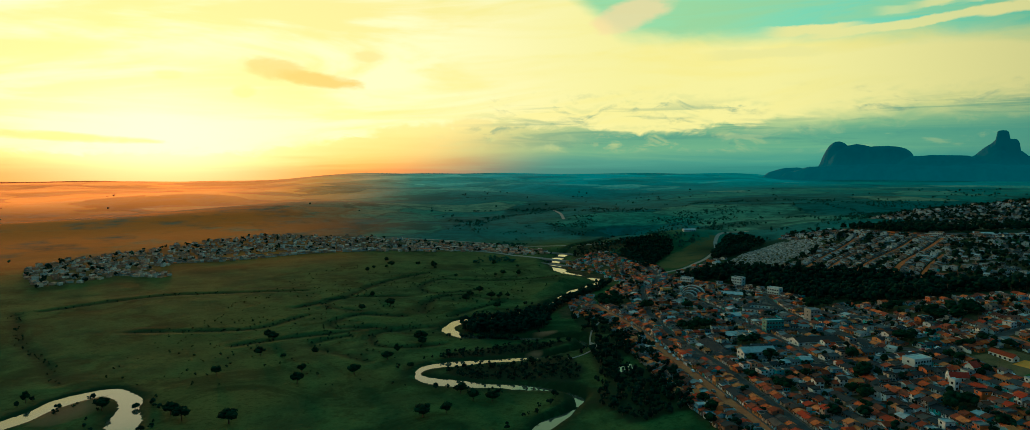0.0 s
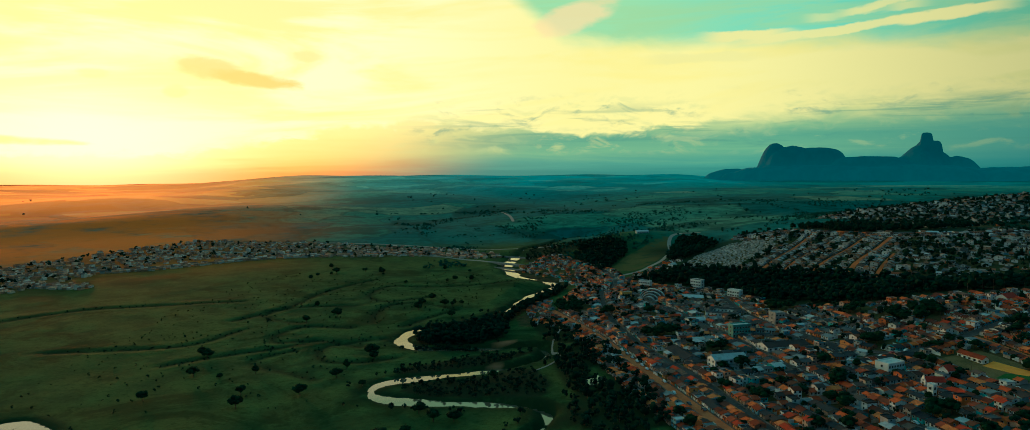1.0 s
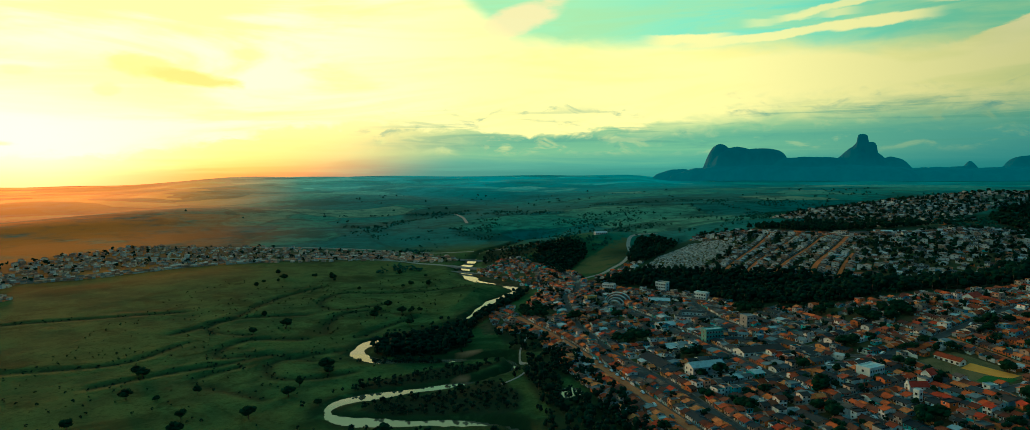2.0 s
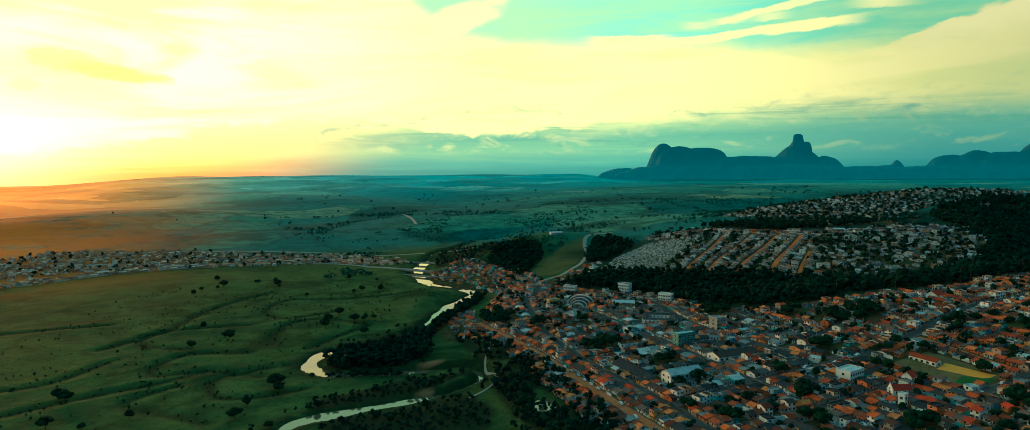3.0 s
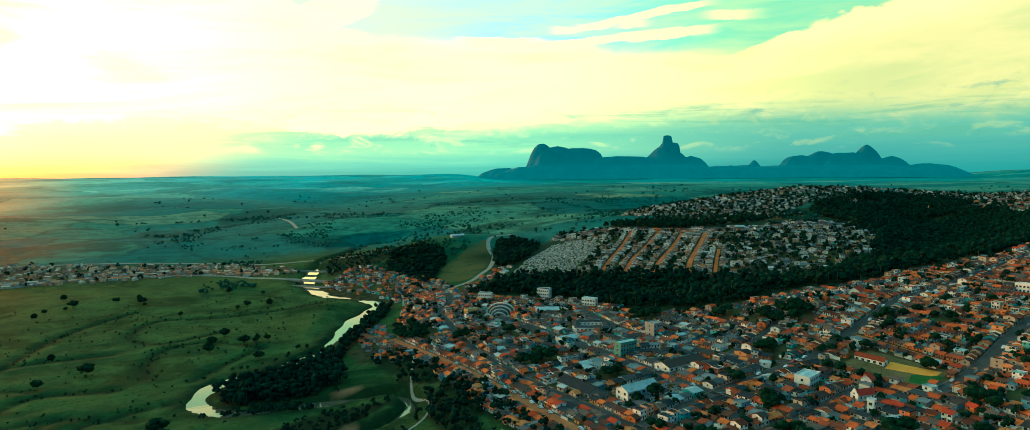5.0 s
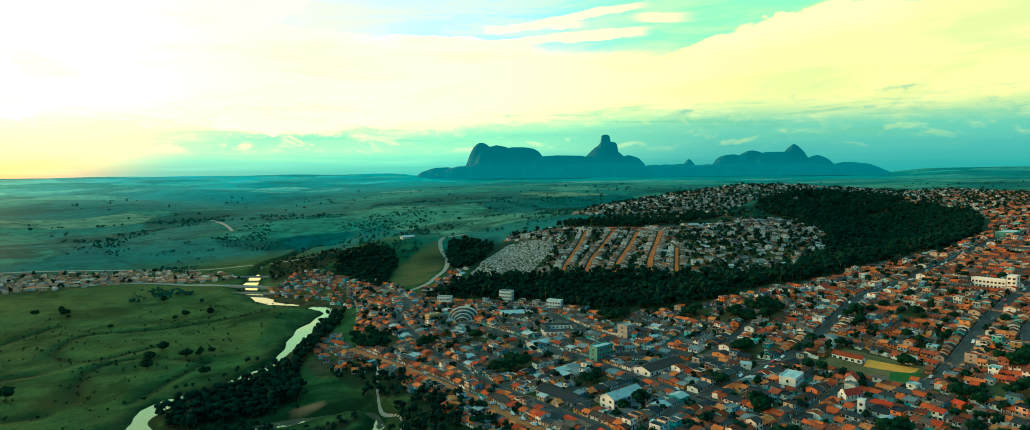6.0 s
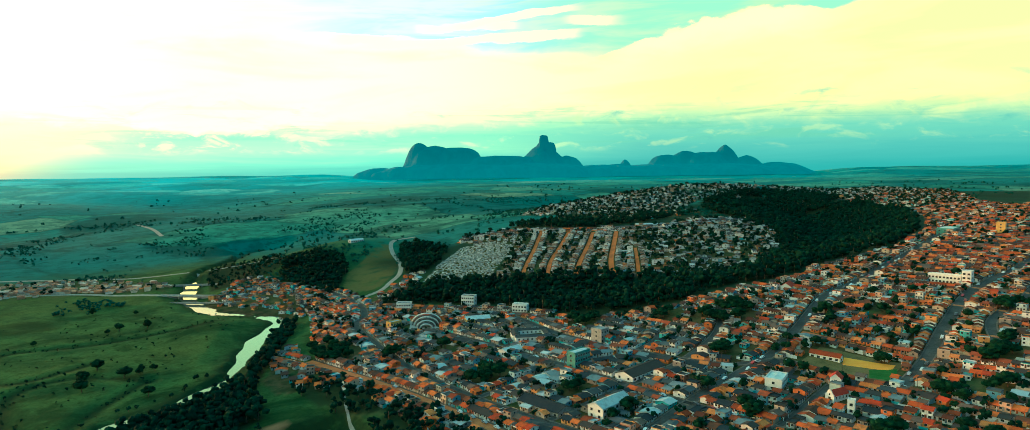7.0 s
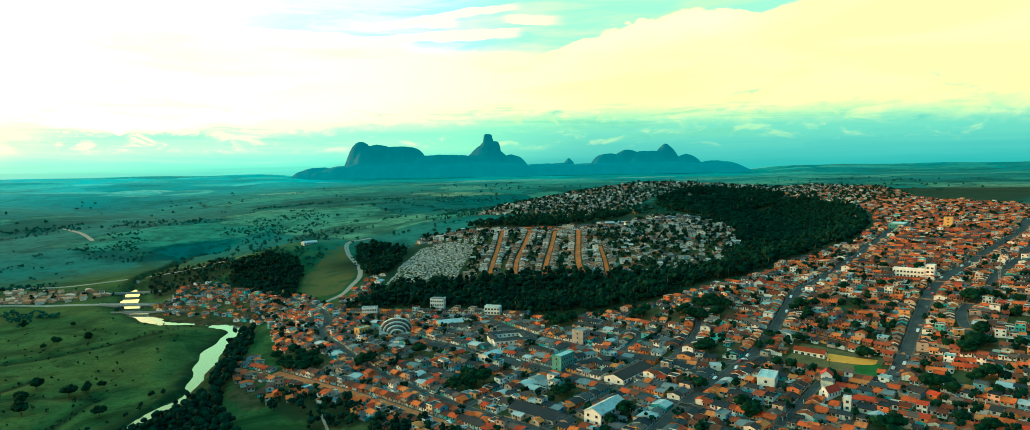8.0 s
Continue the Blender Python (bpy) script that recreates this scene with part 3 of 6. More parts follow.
mat_dark_metal = grainy("dark_metal", (0.05, 0.06, 0.06), (0.09, 0.10, 0.10), 1.0, 0.5)
mat_concrete = grainy("weathered_concrete", (0.26, 0.26, 0.24), (0.42, 0.41, 0.38), 0.4, 0.85)
mat_asphalt = grainy("worn_asphalt", (0.055, 0.055, 0.050), (0.10, 0.10, 0.092), 0.12, 0.9, 0.08)
mat_dirt = grainy("sandy_street", (0.42, 0.13, 0.04), (0.56, 0.22, 0.07), 0.15, 0.95, 0.2, 0.5, 0.1)
mat_gravel = grainy("pale_gravel_road", (0.24, 0.23, 0.19), (0.36, 0.34, 0.28), 0.2, 0.95, 0.15)
mat_clay = grainy("red_clay_street", (0.46, 0.12, 0.03), (0.80, 0.20, 0.03), 0.09, 0.95, 0.2, 0.5, 0.1)
mat_pave = grainy("pavement_slab", (0.10, 0.088, 0.07), (0.19, 0.16, 0.13), 0.5, 0.9, 0.1)
mat_sand = grainy("yellow_sand", (0.88, 0.34, 0.03), (0.95, 0.42, 0.05), 0.2, 0.95)
mat_dry_field = grainy("dry_grass_field", (0.10, 0.09, 0.03), (0.22, 0.16, 0.06), 0.12, 0.95, 0.1)
mat_lawn = grainy("mown_lawn", (0.03, 0.10, 0.015), (0.06, 0.16, 0.03), 0.2, 0.9)
mat_bark = grainy("bark", (0.05, 0.035, 0.025), (0.12, 0.09, 0.06), 1.5, 0.95, 0.2, 0.6, 0.05)
mat_tyre = grainy("tyre_rubber", (0.015, 0.015, 0.015), (0.03, 0.03, 0.03), 3.0, 0.8)
mat_tomb = palette("tomb_limewash", [(0.50, 0.52, 0.50), (0.36, 0.39, 0.38), (0.66, 0.68, 0.66), (0.25, 0.31, 0.33), (0.44, 0.42, 0.38)], True, dirty=0.35)
mat_car = palette("car_paint", [(0.7, 0.7, 0.7), (0.08, 0.08, 0.09), (0.35, 0.03, 0.03), (0.4, 0.42, 0.44), (0.75, 0.75, 0.73)], False, rough=0.3, spec=0.5, dirty=0.15)


def glass(name):
    m, q, b = material(name)
    b.inputs["Base Color"].default_value = (0.03, 0.04, 0.05, 1)
    b.inputs["Roughness"].default_value, b.inputs["Specular IOR Level"].default_value = 0.12, 0.7
    return m


mat_glass = glass("window_glass")


def foliage(name, islands, low, high):
    m, q, b = material(name)
    p = position(q)
    n = q.noise(p, 0.45, 4)
    tone = q.math("ADD", q.math("MULTIPLY", rand(q, islands), 0.55), q.math("MULTIPLY", n, 0.45))
    c = q.mix(q.step(tone, 0.15, 0.85), low, high)
    q.put(b.inputs["Base Color"], c)
    b.inputs["Roughness"].default_value, b.inputs["Specular IOR Level"].default_value = 0.8, 0.02
    bump(q, b, q.noise(p, 2.2, 4), 0.8, 0.4)
    return m


mat_leaf = foliage("broad_leaves", True, (0.004, 0.018, 0.010), (0.012, 0.048, 0.020))
mat_leaf_i = foliage("woodland_leaves", True, (0.003, 0.016, 0.011), (0.008, 0.040, 0.023))


mat_leaf_far = foliage("far_leaves", True, (0.012, 0.070, 0.052), (0.026, 0.105, 0.075))


def water_material():
    m, q, b = material("slow_river_water")
    p = position(q)
    b.inputs["Base Color"].default_value = (0.11, 0.10, 0.06, 1)
    b.inputs["Roughness"].default_value, b.inputs["IOR"].default_value = 0.05, 1.5
    b.inputs["Specular IOR Level"].default_value = 0.8
    bump(q, b, q.math("ADD", q.noise(p, 0.25, 3), q.noise(p, 1.1, 3)), 0.02, 0.2)
    return m


mat_water = water_material()


def ground_material(name, distant=False):
    m, q, b = material(name)
    p = position(q)
    big, mid, fine = q.noise(p, 0.006, 5), q.noise(p, 0.035, 6, 0.6), q.noise(p, 0.5, 5, 0.65)
    grass = q.mix(q.step(mid, 0.36, 0.64), (0.027, 0.073, 0.022), (0.074, 0.136, 0.033))
    grass = q.mix(q.math("MULTIPLY", q.step(big, 0.45, 0.65), 0.6), grass, (0.095, 0.120, 0.026))
    grass = q.mix(q.math("MULTIPLY", q.step(fine, 0.4, 0.75), 0.45), grass, (0.012, 0.032, 0.008))
    patch = q.noise(p, 0.014, 6, 0.68, 0.8)
    grass = q.mix(q.math("MULTIPLY", q.step(patch, 0.50, 0.62), 0.65), grass, (0.008, 0.030, 0.008))
    grass = q.mix(q.math("MULTIPLY", q.step(q.noise(p, 0.17, 5, 0.7), 0.52, 0.66), 0.5), grass, (0.009, 0.030, 0.008))
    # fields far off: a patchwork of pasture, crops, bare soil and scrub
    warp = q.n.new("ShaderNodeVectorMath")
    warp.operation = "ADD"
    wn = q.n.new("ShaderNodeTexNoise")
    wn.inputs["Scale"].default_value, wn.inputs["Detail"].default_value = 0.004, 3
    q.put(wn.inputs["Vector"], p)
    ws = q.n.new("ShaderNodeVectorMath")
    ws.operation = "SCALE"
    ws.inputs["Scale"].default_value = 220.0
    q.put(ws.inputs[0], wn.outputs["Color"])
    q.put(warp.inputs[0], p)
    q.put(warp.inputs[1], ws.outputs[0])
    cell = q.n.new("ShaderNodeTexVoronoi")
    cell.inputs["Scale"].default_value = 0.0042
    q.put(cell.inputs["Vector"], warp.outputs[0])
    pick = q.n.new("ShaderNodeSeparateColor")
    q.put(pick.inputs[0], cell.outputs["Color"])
    # the teal cast and paleness of these colours stand in for haze
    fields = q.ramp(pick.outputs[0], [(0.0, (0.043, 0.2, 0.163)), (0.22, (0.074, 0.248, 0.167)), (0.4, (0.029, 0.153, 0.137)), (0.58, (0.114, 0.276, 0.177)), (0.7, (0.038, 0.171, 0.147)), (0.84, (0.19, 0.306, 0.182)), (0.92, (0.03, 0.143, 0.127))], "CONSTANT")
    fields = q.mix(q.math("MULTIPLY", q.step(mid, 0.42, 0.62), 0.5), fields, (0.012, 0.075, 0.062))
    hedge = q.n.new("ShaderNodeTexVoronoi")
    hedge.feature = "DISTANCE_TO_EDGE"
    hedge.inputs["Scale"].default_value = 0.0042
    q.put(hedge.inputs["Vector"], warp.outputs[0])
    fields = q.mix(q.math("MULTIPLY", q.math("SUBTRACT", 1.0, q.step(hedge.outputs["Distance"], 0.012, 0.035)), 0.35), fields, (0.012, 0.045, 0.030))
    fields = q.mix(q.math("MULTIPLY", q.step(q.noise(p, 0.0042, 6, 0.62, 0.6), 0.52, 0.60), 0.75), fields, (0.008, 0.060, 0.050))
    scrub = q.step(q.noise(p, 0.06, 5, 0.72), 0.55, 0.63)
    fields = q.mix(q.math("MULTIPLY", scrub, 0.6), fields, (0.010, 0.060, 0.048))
    # orange sunset glow painted into the ground colour in the west
    west = q.math("MULTIPLY", attribute(q, "sunset_glow"), q.step(q.noise(p, 0.011, 5, 0.6), 0.2, 0.55))
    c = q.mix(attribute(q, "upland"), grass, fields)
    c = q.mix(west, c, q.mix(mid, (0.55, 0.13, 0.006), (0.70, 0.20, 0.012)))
    damp = q.math("MULTIPLY", attribute(q, "damp"), q.step(q.noise(p, 0.09, 5), 0.25, 0.5))
    c = q.mix(damp, c, (0.016, 0.032, 0.012))
    c = q.mix(q.math("MULTIPLY", attribute(q, "dry"), q.step(q.noise(p, 0.05, 5), 0.2, 0.55)), c, q.mix(fine, (0.075, 0.080, 0.022), (0.15, 0.13, 0.045)))
    soil = q.mix(q.step(q.noise(p, 0.12, 6, 0.65), 0.36, 0.66), (0.035, 0.030, 0.018), (0.15, 0.085, 0.042))
    c = q.mix(q.math("MULTIPLY", attribute(q, "soil"), q.step(q.noise(p, 0.06, 5), 0.22, 0.5)), c, soil)
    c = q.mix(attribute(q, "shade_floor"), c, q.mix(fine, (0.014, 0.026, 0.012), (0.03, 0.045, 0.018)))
    c = q.mix(attribute(q, "sand"), c, q.mix(fine, (0.20, 0.11, 0.05), (0.32, 0.18, 0.085)))
    q.put(b.inputs["Base Color"], c)
    b.inputs["Roughness"].default_value, b.inputs["Specular IOR Level"].default_value = 0.9, 0.02
    # orange-tinted sheen strengthens the glow painted in the west
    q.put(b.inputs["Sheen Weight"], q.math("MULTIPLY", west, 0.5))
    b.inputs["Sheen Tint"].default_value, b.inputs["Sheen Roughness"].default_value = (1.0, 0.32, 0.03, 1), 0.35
    bump(q, b, q.math("ADD", q.math("MULTIPLY", fine, 0.5), q.math("MULTIPLY", mid, 4.0)), 0.5, 0.5)
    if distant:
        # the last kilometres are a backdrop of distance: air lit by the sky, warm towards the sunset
        # this lit haze is painted onto the plain as emission
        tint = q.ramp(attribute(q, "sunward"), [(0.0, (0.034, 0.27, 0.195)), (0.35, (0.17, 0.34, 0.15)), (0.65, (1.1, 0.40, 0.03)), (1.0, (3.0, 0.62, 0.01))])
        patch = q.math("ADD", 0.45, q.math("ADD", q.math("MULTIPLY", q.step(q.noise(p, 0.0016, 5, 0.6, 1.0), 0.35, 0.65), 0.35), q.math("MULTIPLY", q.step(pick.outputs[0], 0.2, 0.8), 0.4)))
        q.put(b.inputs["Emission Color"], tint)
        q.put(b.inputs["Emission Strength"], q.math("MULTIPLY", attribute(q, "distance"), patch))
    return m


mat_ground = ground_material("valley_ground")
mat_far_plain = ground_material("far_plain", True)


def rock_material():
    m, q, b = material("bare_granite_haze_glow")
    p = position(q)
    streak = q.n.new("ShaderNodeMapping")
    streak.inputs["Scale"].default_value = (1.0, 1.0, 0.15)
    q.put(streak.inputs[0], p)
    f = q.math("ADD", q.math("MULTIPLY", q.noise(streak.outputs[0], 0.02, 6), 0.6), q.math("MULTIPLY", q.noise(p, 0.008, 5), 0.4))
    q.put(b.inputs["Base Color"], q.mix(q.step(f, 0.38, 0.64), (0.012, 0.035, 0.035), (0.03, 0.06, 0.06)))
    b.inputs["Roughness"].default_value, b.inputs["Specular IOR Level"].default_value = 0.9, 0.1
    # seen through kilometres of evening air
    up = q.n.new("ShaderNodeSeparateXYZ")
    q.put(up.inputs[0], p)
    # haze painted as a blue-green glow, stronger towards the foot
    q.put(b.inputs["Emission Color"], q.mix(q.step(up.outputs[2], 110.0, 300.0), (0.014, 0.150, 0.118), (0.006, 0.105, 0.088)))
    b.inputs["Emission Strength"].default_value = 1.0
    bump(q, b, f, 0.6, 12.0)
    return m


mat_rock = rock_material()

# ---- mesh builders ----


def part(name, bm, mat, parent=None, label=""):
    """Links a bmesh, or a ready mesh, as one object under a thing."""
    if isinstance(bm, bpy.types.Mesh):
        me = bm
    else:
        me = bpy.data.meshes.new(name)
        bm.to_mesh(me)
        bm.free()
    if mat and not me.materials:
        for one in mat if isinstance(mat, (list, tuple)) else [mat]:
            me.materials.append(one)
    ob = new(name, me)
    if parent is not None:
        ob.parent = parent
    if label:
        tagged(ob, label)
    return ob


def box(bm, x0, y0, z0, x1, y1, z1, mi=0, bev=0.0):
    v = [bm.verts.new(c) for c in ((x0, y0, z0), (x1, y0, z0), (x1, y1, z0), (x0, y1, z0), (x0, y0, z1), (x1, y0, z1), (x1, y1, z1), (x0, y1, z1))]
    fs = [bm.faces.new([v[i] for i in f]) for f in ((3, 2, 1, 0), (4, 5, 6, 7), (0, 1, 5, 4), (1, 2, 6, 5), (2, 3, 7, 6), (3, 0, 4, 7))]
    for f in fs:
        f.material_index = mi
    if bev:
        bmesh.ops.bevel(bm, geom=list({e for f in fs for e in f.edges}), offset=bev, segments=1, affect="EDGES")


def prism(bm, outline, y0, y1, mi=0):
    """An outline in x and z, pushed from y0 to y1."""
    a = [bm.verts.new((x, y0, z)) for x, z in outline]
    b = [bm.verts.new((x, y1, z)) for x, z in outline]
    n = len(outline)
    fs = [bm.faces.new(a), bm.faces.new(b[::-1])]
    fs += [bm.faces.new((a[i], b[i], b[(i + 1) % n], a[(i + 1) % n])) for i in range(n)]
    for f in fs:
        f.material_index = mi
    bmesh.ops.recalc_face_normals(bm, faces=fs)


def tube(bm, p0, p1, r0, r1, n=8, mi=0):
    p0, p1 = Vector(p0), Vector(p1)
    turn = (p1 - p0).to_track_quat("Z", "Y").to_matrix()
    ring = [[bm.verts.new(p + turn @ Vector((math.cos(6.2832 * i / n) * r, math.sin(6.2832 * i / n) * r, 0))) for i in range(n)] for p, r in ((p0, r0), (p1, r1))]
    fs = [bm.faces.new((ring[0][i], ring[0][(i + 1) % n], ring[1][(i + 1) % n], ring[1][i])) for i in range(n)]
    fs += [bm.faces.new(ring[0][::-1]), bm.faces.new(ring[1])]
    for f in fs:
        f.material_index = mi


def empty(name, m):
    ob = new(name)
    ob.empty_display_size = 0.5
    ob.matrix_basis = m
    return ob


def tri_mesh(name, verts, tris, mats, index=None, smooth=False):
    """A mesh straight from arrays of places and triangles."""
    verts, tris = np.asarray(verts, np.float32), np.asarray(tris, np.int32)
    me = bpy.data.meshes.new(name)
    me.vertices.add(len(verts))
    me.vertices.foreach_set("co", verts.ravel())
    me.loops.add(tris.size)
    me.loops.foreach_set("vertex_index", tris.ravel())
    me.polygons.add(len(tris))
    me.polygons.foreach_set("loop_start", np.arange(0, tris.size, 3, dtype=np.int32))
    for one in mats:
        me.materials.append(one)
    if index is not None:
        me.polygons.foreach_set("material_index", np.asarray(index, np.int32))
    me.polygons.foreach_set("use_smooth", np.full(len(tris), smooth))
    me.update(calc_edges=True)
    me.validate()
    return me


def blob_template(rng, clumps, radius, squash, subdiv):
    """A tree crown out of many uneven clumps: places and triangles."""
    bm = bmesh.new()
    for i in range(clumps):
        a, t = rng.uniform(0, 6.283), rng.uniform(-0.75, 0.95)
        rr = math.sqrt(max(0, 1 - t * t)) * radius * rng.uniform(0.45, 0.8)
        c = Vector((math.cos(a) * rr, math.sin(a) * rr, t * radius * squash * 0.7))
        geo = bmesh.ops.create_icosphere(bm, subdivisions=subdiv, radius=radius * rng.uniform(0.30, 0.52), matrix=Matrix.Translation(c))
        for v in geo["verts"]:
            d = v.co - c
            v.co = c + Vector((d.x, d.y, d.z * 0.8)) * rng.uniform(0.72, 1.28)
    bmesh.ops.triangulate(bm, faces=bm.faces[:])
    v = np.array([x.co[:] for x in bm.verts])
    bm.verts.index_update()
    t = np.array([[x.index for x in f.verts] for f in bm.faces])
    bm.free()
    return v, t


def wood(name, places, label, sizes=(3.5, 6.0), seed=1, sink=0.0, leaves=None):
    """A stand of trees too many to count, as one object: crowns and stems."""
    rng = random.Random(seed)
    temps = [blob_template(random.Random(seed * 31 + i), 7, 1.0, 0.85, 1) for i in range(7)]
    stem_v = np.array([(math.cos(a) * r, math.sin(a) * r, z) for z, r in ((-1.0, 0.09), (0.9, 0.05)) for a in (0, 2.09, 4.19)])
    stem_t = np.array([(0, 1, 4), (0, 4, 3), (1, 2, 5), (1, 5, 4), (2, 0, 3), (2, 3, 5)])
    vs, ts, ms, off = [], [], [], 0
    for x, y in places:
        r = rng.uniform(*sizes)
        z = ground_z(x, y) - sink
        v, t = temps[rng.randrange(7)]
        a = rng.uniform(0, 6.283)
        turn = np.array([[math.cos(a), -math.sin(a), 0], [math.sin(a), math.cos(a), 0], [0, 0, 1]])
        tall = r * rng.uniform(0.85, 1.25)
        vs.append((v @ turn.T) * [r, r, tall] + [x, y, z + tall * 0.95])
        ts.append(t + off)
        ms.append(np.zeros(len(t)))
        off += len(v)
        vs.append(stem_v * [r, r, tall] + [x, y, z + tall * 0.3])
        ts.append(stem_t + off)
        ms.append(np.ones(len(stem_t)))
        off += len(stem_v)
    me = tri_mesh(name, np.vstack(vs), np.vstack(ts), [leaves or mat_leaf_i, mat_bark], np.concatenate(ms))
    return tagged(new(name, me), label, "trees", kind="stuff")


def scatter(poly, gap, seed, keep=1.0):
    """Loosely spaced places inside an outline."""
    rng = random.Random(seed)
    xs, ys = [p[0] for p in poly], [p[1] for p in poly]
    out = []
    y = min(ys)
    while y < max(ys):
        x = min(xs)
        while x < max(xs):
            px, py = x + rng.uniform(-0.45, 0.45) * gap, y + rng.uniform(-0.45, 0.45) * gap
            if rng.random() < keep and bool(inside(np.array(px), np.array(py), poly)):
                out.append((px, py))
            x += gap
        y += gap
    return out


# ---- the ground: one sheet to the horizon ----


def build_ground():
    ny, nx = MZ.shape
    verts = np.stack([MX.ravel(), MY.ravel(), MZ.ravel()], 1)
    i = np.arange(nx - 1)[None, :] + nx * np.arange(ny - 1)[:, None]
    i = i.ravel()
    tris = np.vstack([np.stack([i, i + 1, i + nx + 1], 1), np.stack([i, i + nx + 1, i + nx], 1)])
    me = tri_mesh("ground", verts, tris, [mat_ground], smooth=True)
    r = np.hypot(MX, MY)
    built = np.zeros(MX.shape)
    for poly in (TOWN, RIVERSIDE, CEMETERY, ROAD_FOOT, BRIDGE_END, PLATEAU, HILL, HILL_FOOT, FAR_CREST, RIDGE_EAST):
        built = np.maximum(built, inside(MX, MY, poly))
    built = np.maximum(built, 0.7 * inside(MX, MY, VILLAGE))
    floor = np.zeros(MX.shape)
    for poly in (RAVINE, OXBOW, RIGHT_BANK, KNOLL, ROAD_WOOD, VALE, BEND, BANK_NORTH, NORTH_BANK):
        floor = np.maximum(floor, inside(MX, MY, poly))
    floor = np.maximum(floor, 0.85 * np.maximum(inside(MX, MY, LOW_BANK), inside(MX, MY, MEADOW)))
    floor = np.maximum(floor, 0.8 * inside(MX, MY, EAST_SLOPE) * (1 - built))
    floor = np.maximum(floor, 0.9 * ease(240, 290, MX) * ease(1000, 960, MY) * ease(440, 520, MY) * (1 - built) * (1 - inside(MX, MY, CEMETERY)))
    damp = np.zeros(MX.shape)
    for q in scar_gaps(MX, MY):
        damp = np.maximum(damp, np.exp(-(q / 4.5) ** 2))
    river = river_gap(MX, MY)
    damp = np.maximum(damp, 0.9 * np.exp(-(np.maximum(river - 8, 0) / 7.0) ** 2))
    damp = damp * (r < 1500)
    sand = np.zeros(MX.shape)
    for cx, cy, sx, sy in ((31, 578, 9, 3.5), (107, 941, 14, 9), (19, 517, 5, 3), (620, 381, 26, 8), (-268, 395, 16, 26)):
        sand = np.maximum(sand, hump(MX, MY, cx, cy, sx, sy, 1.0) * (0.55 if cx < -200 else 1))
    dry = np.maximum(inside(MX, MY, KNOLL_FIELD), 0.7 * inside(MX, MY, PADDOCK)).astype(float)
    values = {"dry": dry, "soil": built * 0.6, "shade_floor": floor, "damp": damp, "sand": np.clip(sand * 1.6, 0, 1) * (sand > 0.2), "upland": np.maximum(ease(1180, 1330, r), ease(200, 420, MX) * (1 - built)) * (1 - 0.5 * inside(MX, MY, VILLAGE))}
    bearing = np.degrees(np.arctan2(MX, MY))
    values["sunset_glow"] = ease(-6, -24, bearing) * (0.05 * ease(550, 950, r) + 0.85 * ease(950, 1400, r))
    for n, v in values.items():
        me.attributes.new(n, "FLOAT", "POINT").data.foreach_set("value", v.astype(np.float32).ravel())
    return tagged(new("ground", me), "green floodplain pasture rising into hills and far fields", "ground", kind="structure")


build_ground()


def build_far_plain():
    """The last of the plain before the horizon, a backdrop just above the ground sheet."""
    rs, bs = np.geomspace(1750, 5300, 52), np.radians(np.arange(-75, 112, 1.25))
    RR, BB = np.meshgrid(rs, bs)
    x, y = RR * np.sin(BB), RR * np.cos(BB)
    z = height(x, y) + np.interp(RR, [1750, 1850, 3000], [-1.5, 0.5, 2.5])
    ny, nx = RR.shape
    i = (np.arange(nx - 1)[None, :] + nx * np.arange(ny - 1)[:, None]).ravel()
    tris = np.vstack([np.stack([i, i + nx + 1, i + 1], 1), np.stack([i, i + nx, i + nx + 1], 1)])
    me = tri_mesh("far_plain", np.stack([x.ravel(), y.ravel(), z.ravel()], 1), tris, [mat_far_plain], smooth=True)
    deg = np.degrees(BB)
    values = {"upland": np.ones(RR.shape), "sunset_glow": 0.5 * ease(-6, -24, deg), "sunward": ease(6, -30, deg) * (0.55 + 0.45 * ease(-62, -34, deg)), "distance": ease(1750, 4200 - 1500 * ease(0, -24, deg), RR) * (1.0 - 0.45 * ease(18, 26, deg) - 0.25 * ease(54, 66, deg))}
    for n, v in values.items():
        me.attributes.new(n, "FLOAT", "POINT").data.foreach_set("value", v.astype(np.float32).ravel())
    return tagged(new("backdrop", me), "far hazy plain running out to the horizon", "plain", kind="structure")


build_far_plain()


def ribbon(pts, half, z_at, skirt=0.5, across=4, lift=0.3):
    """A strip along a line, draped on the ground, with turned-down edges."""
    p = np.array(pts)
    d = np.gradient(p, axis=0)
    d /= np.maximum(np.hypot(d[:, 0], d[:, 1]), 1e-6)[:, None]
    side = np.stack([-d[:, 1], d[:, 0]], 1)
    cols = [(-half, -skirt)] + [(half * (2 * i / across - 1), 0.0) for i in range(across + 1)] + [(half, -skirt)]
    verts, n = [], len(cols)
    for (x, y), (sx, sy) in zip(p, side):
        for o, dz_ in cols:
            verts.append((x + sx * o, y + sy * o, z_at(x + sx * o, y + sy * o) + lift + dz_))
    tris = []
    for i in range(len(p) - 1):
        for j in range(n - 1):
            a = i * n + j
            tris += [(a, a + n, a + n + 1), (a, a + n + 1, a + 1)]
    return np.array(verts), np.array(tris)


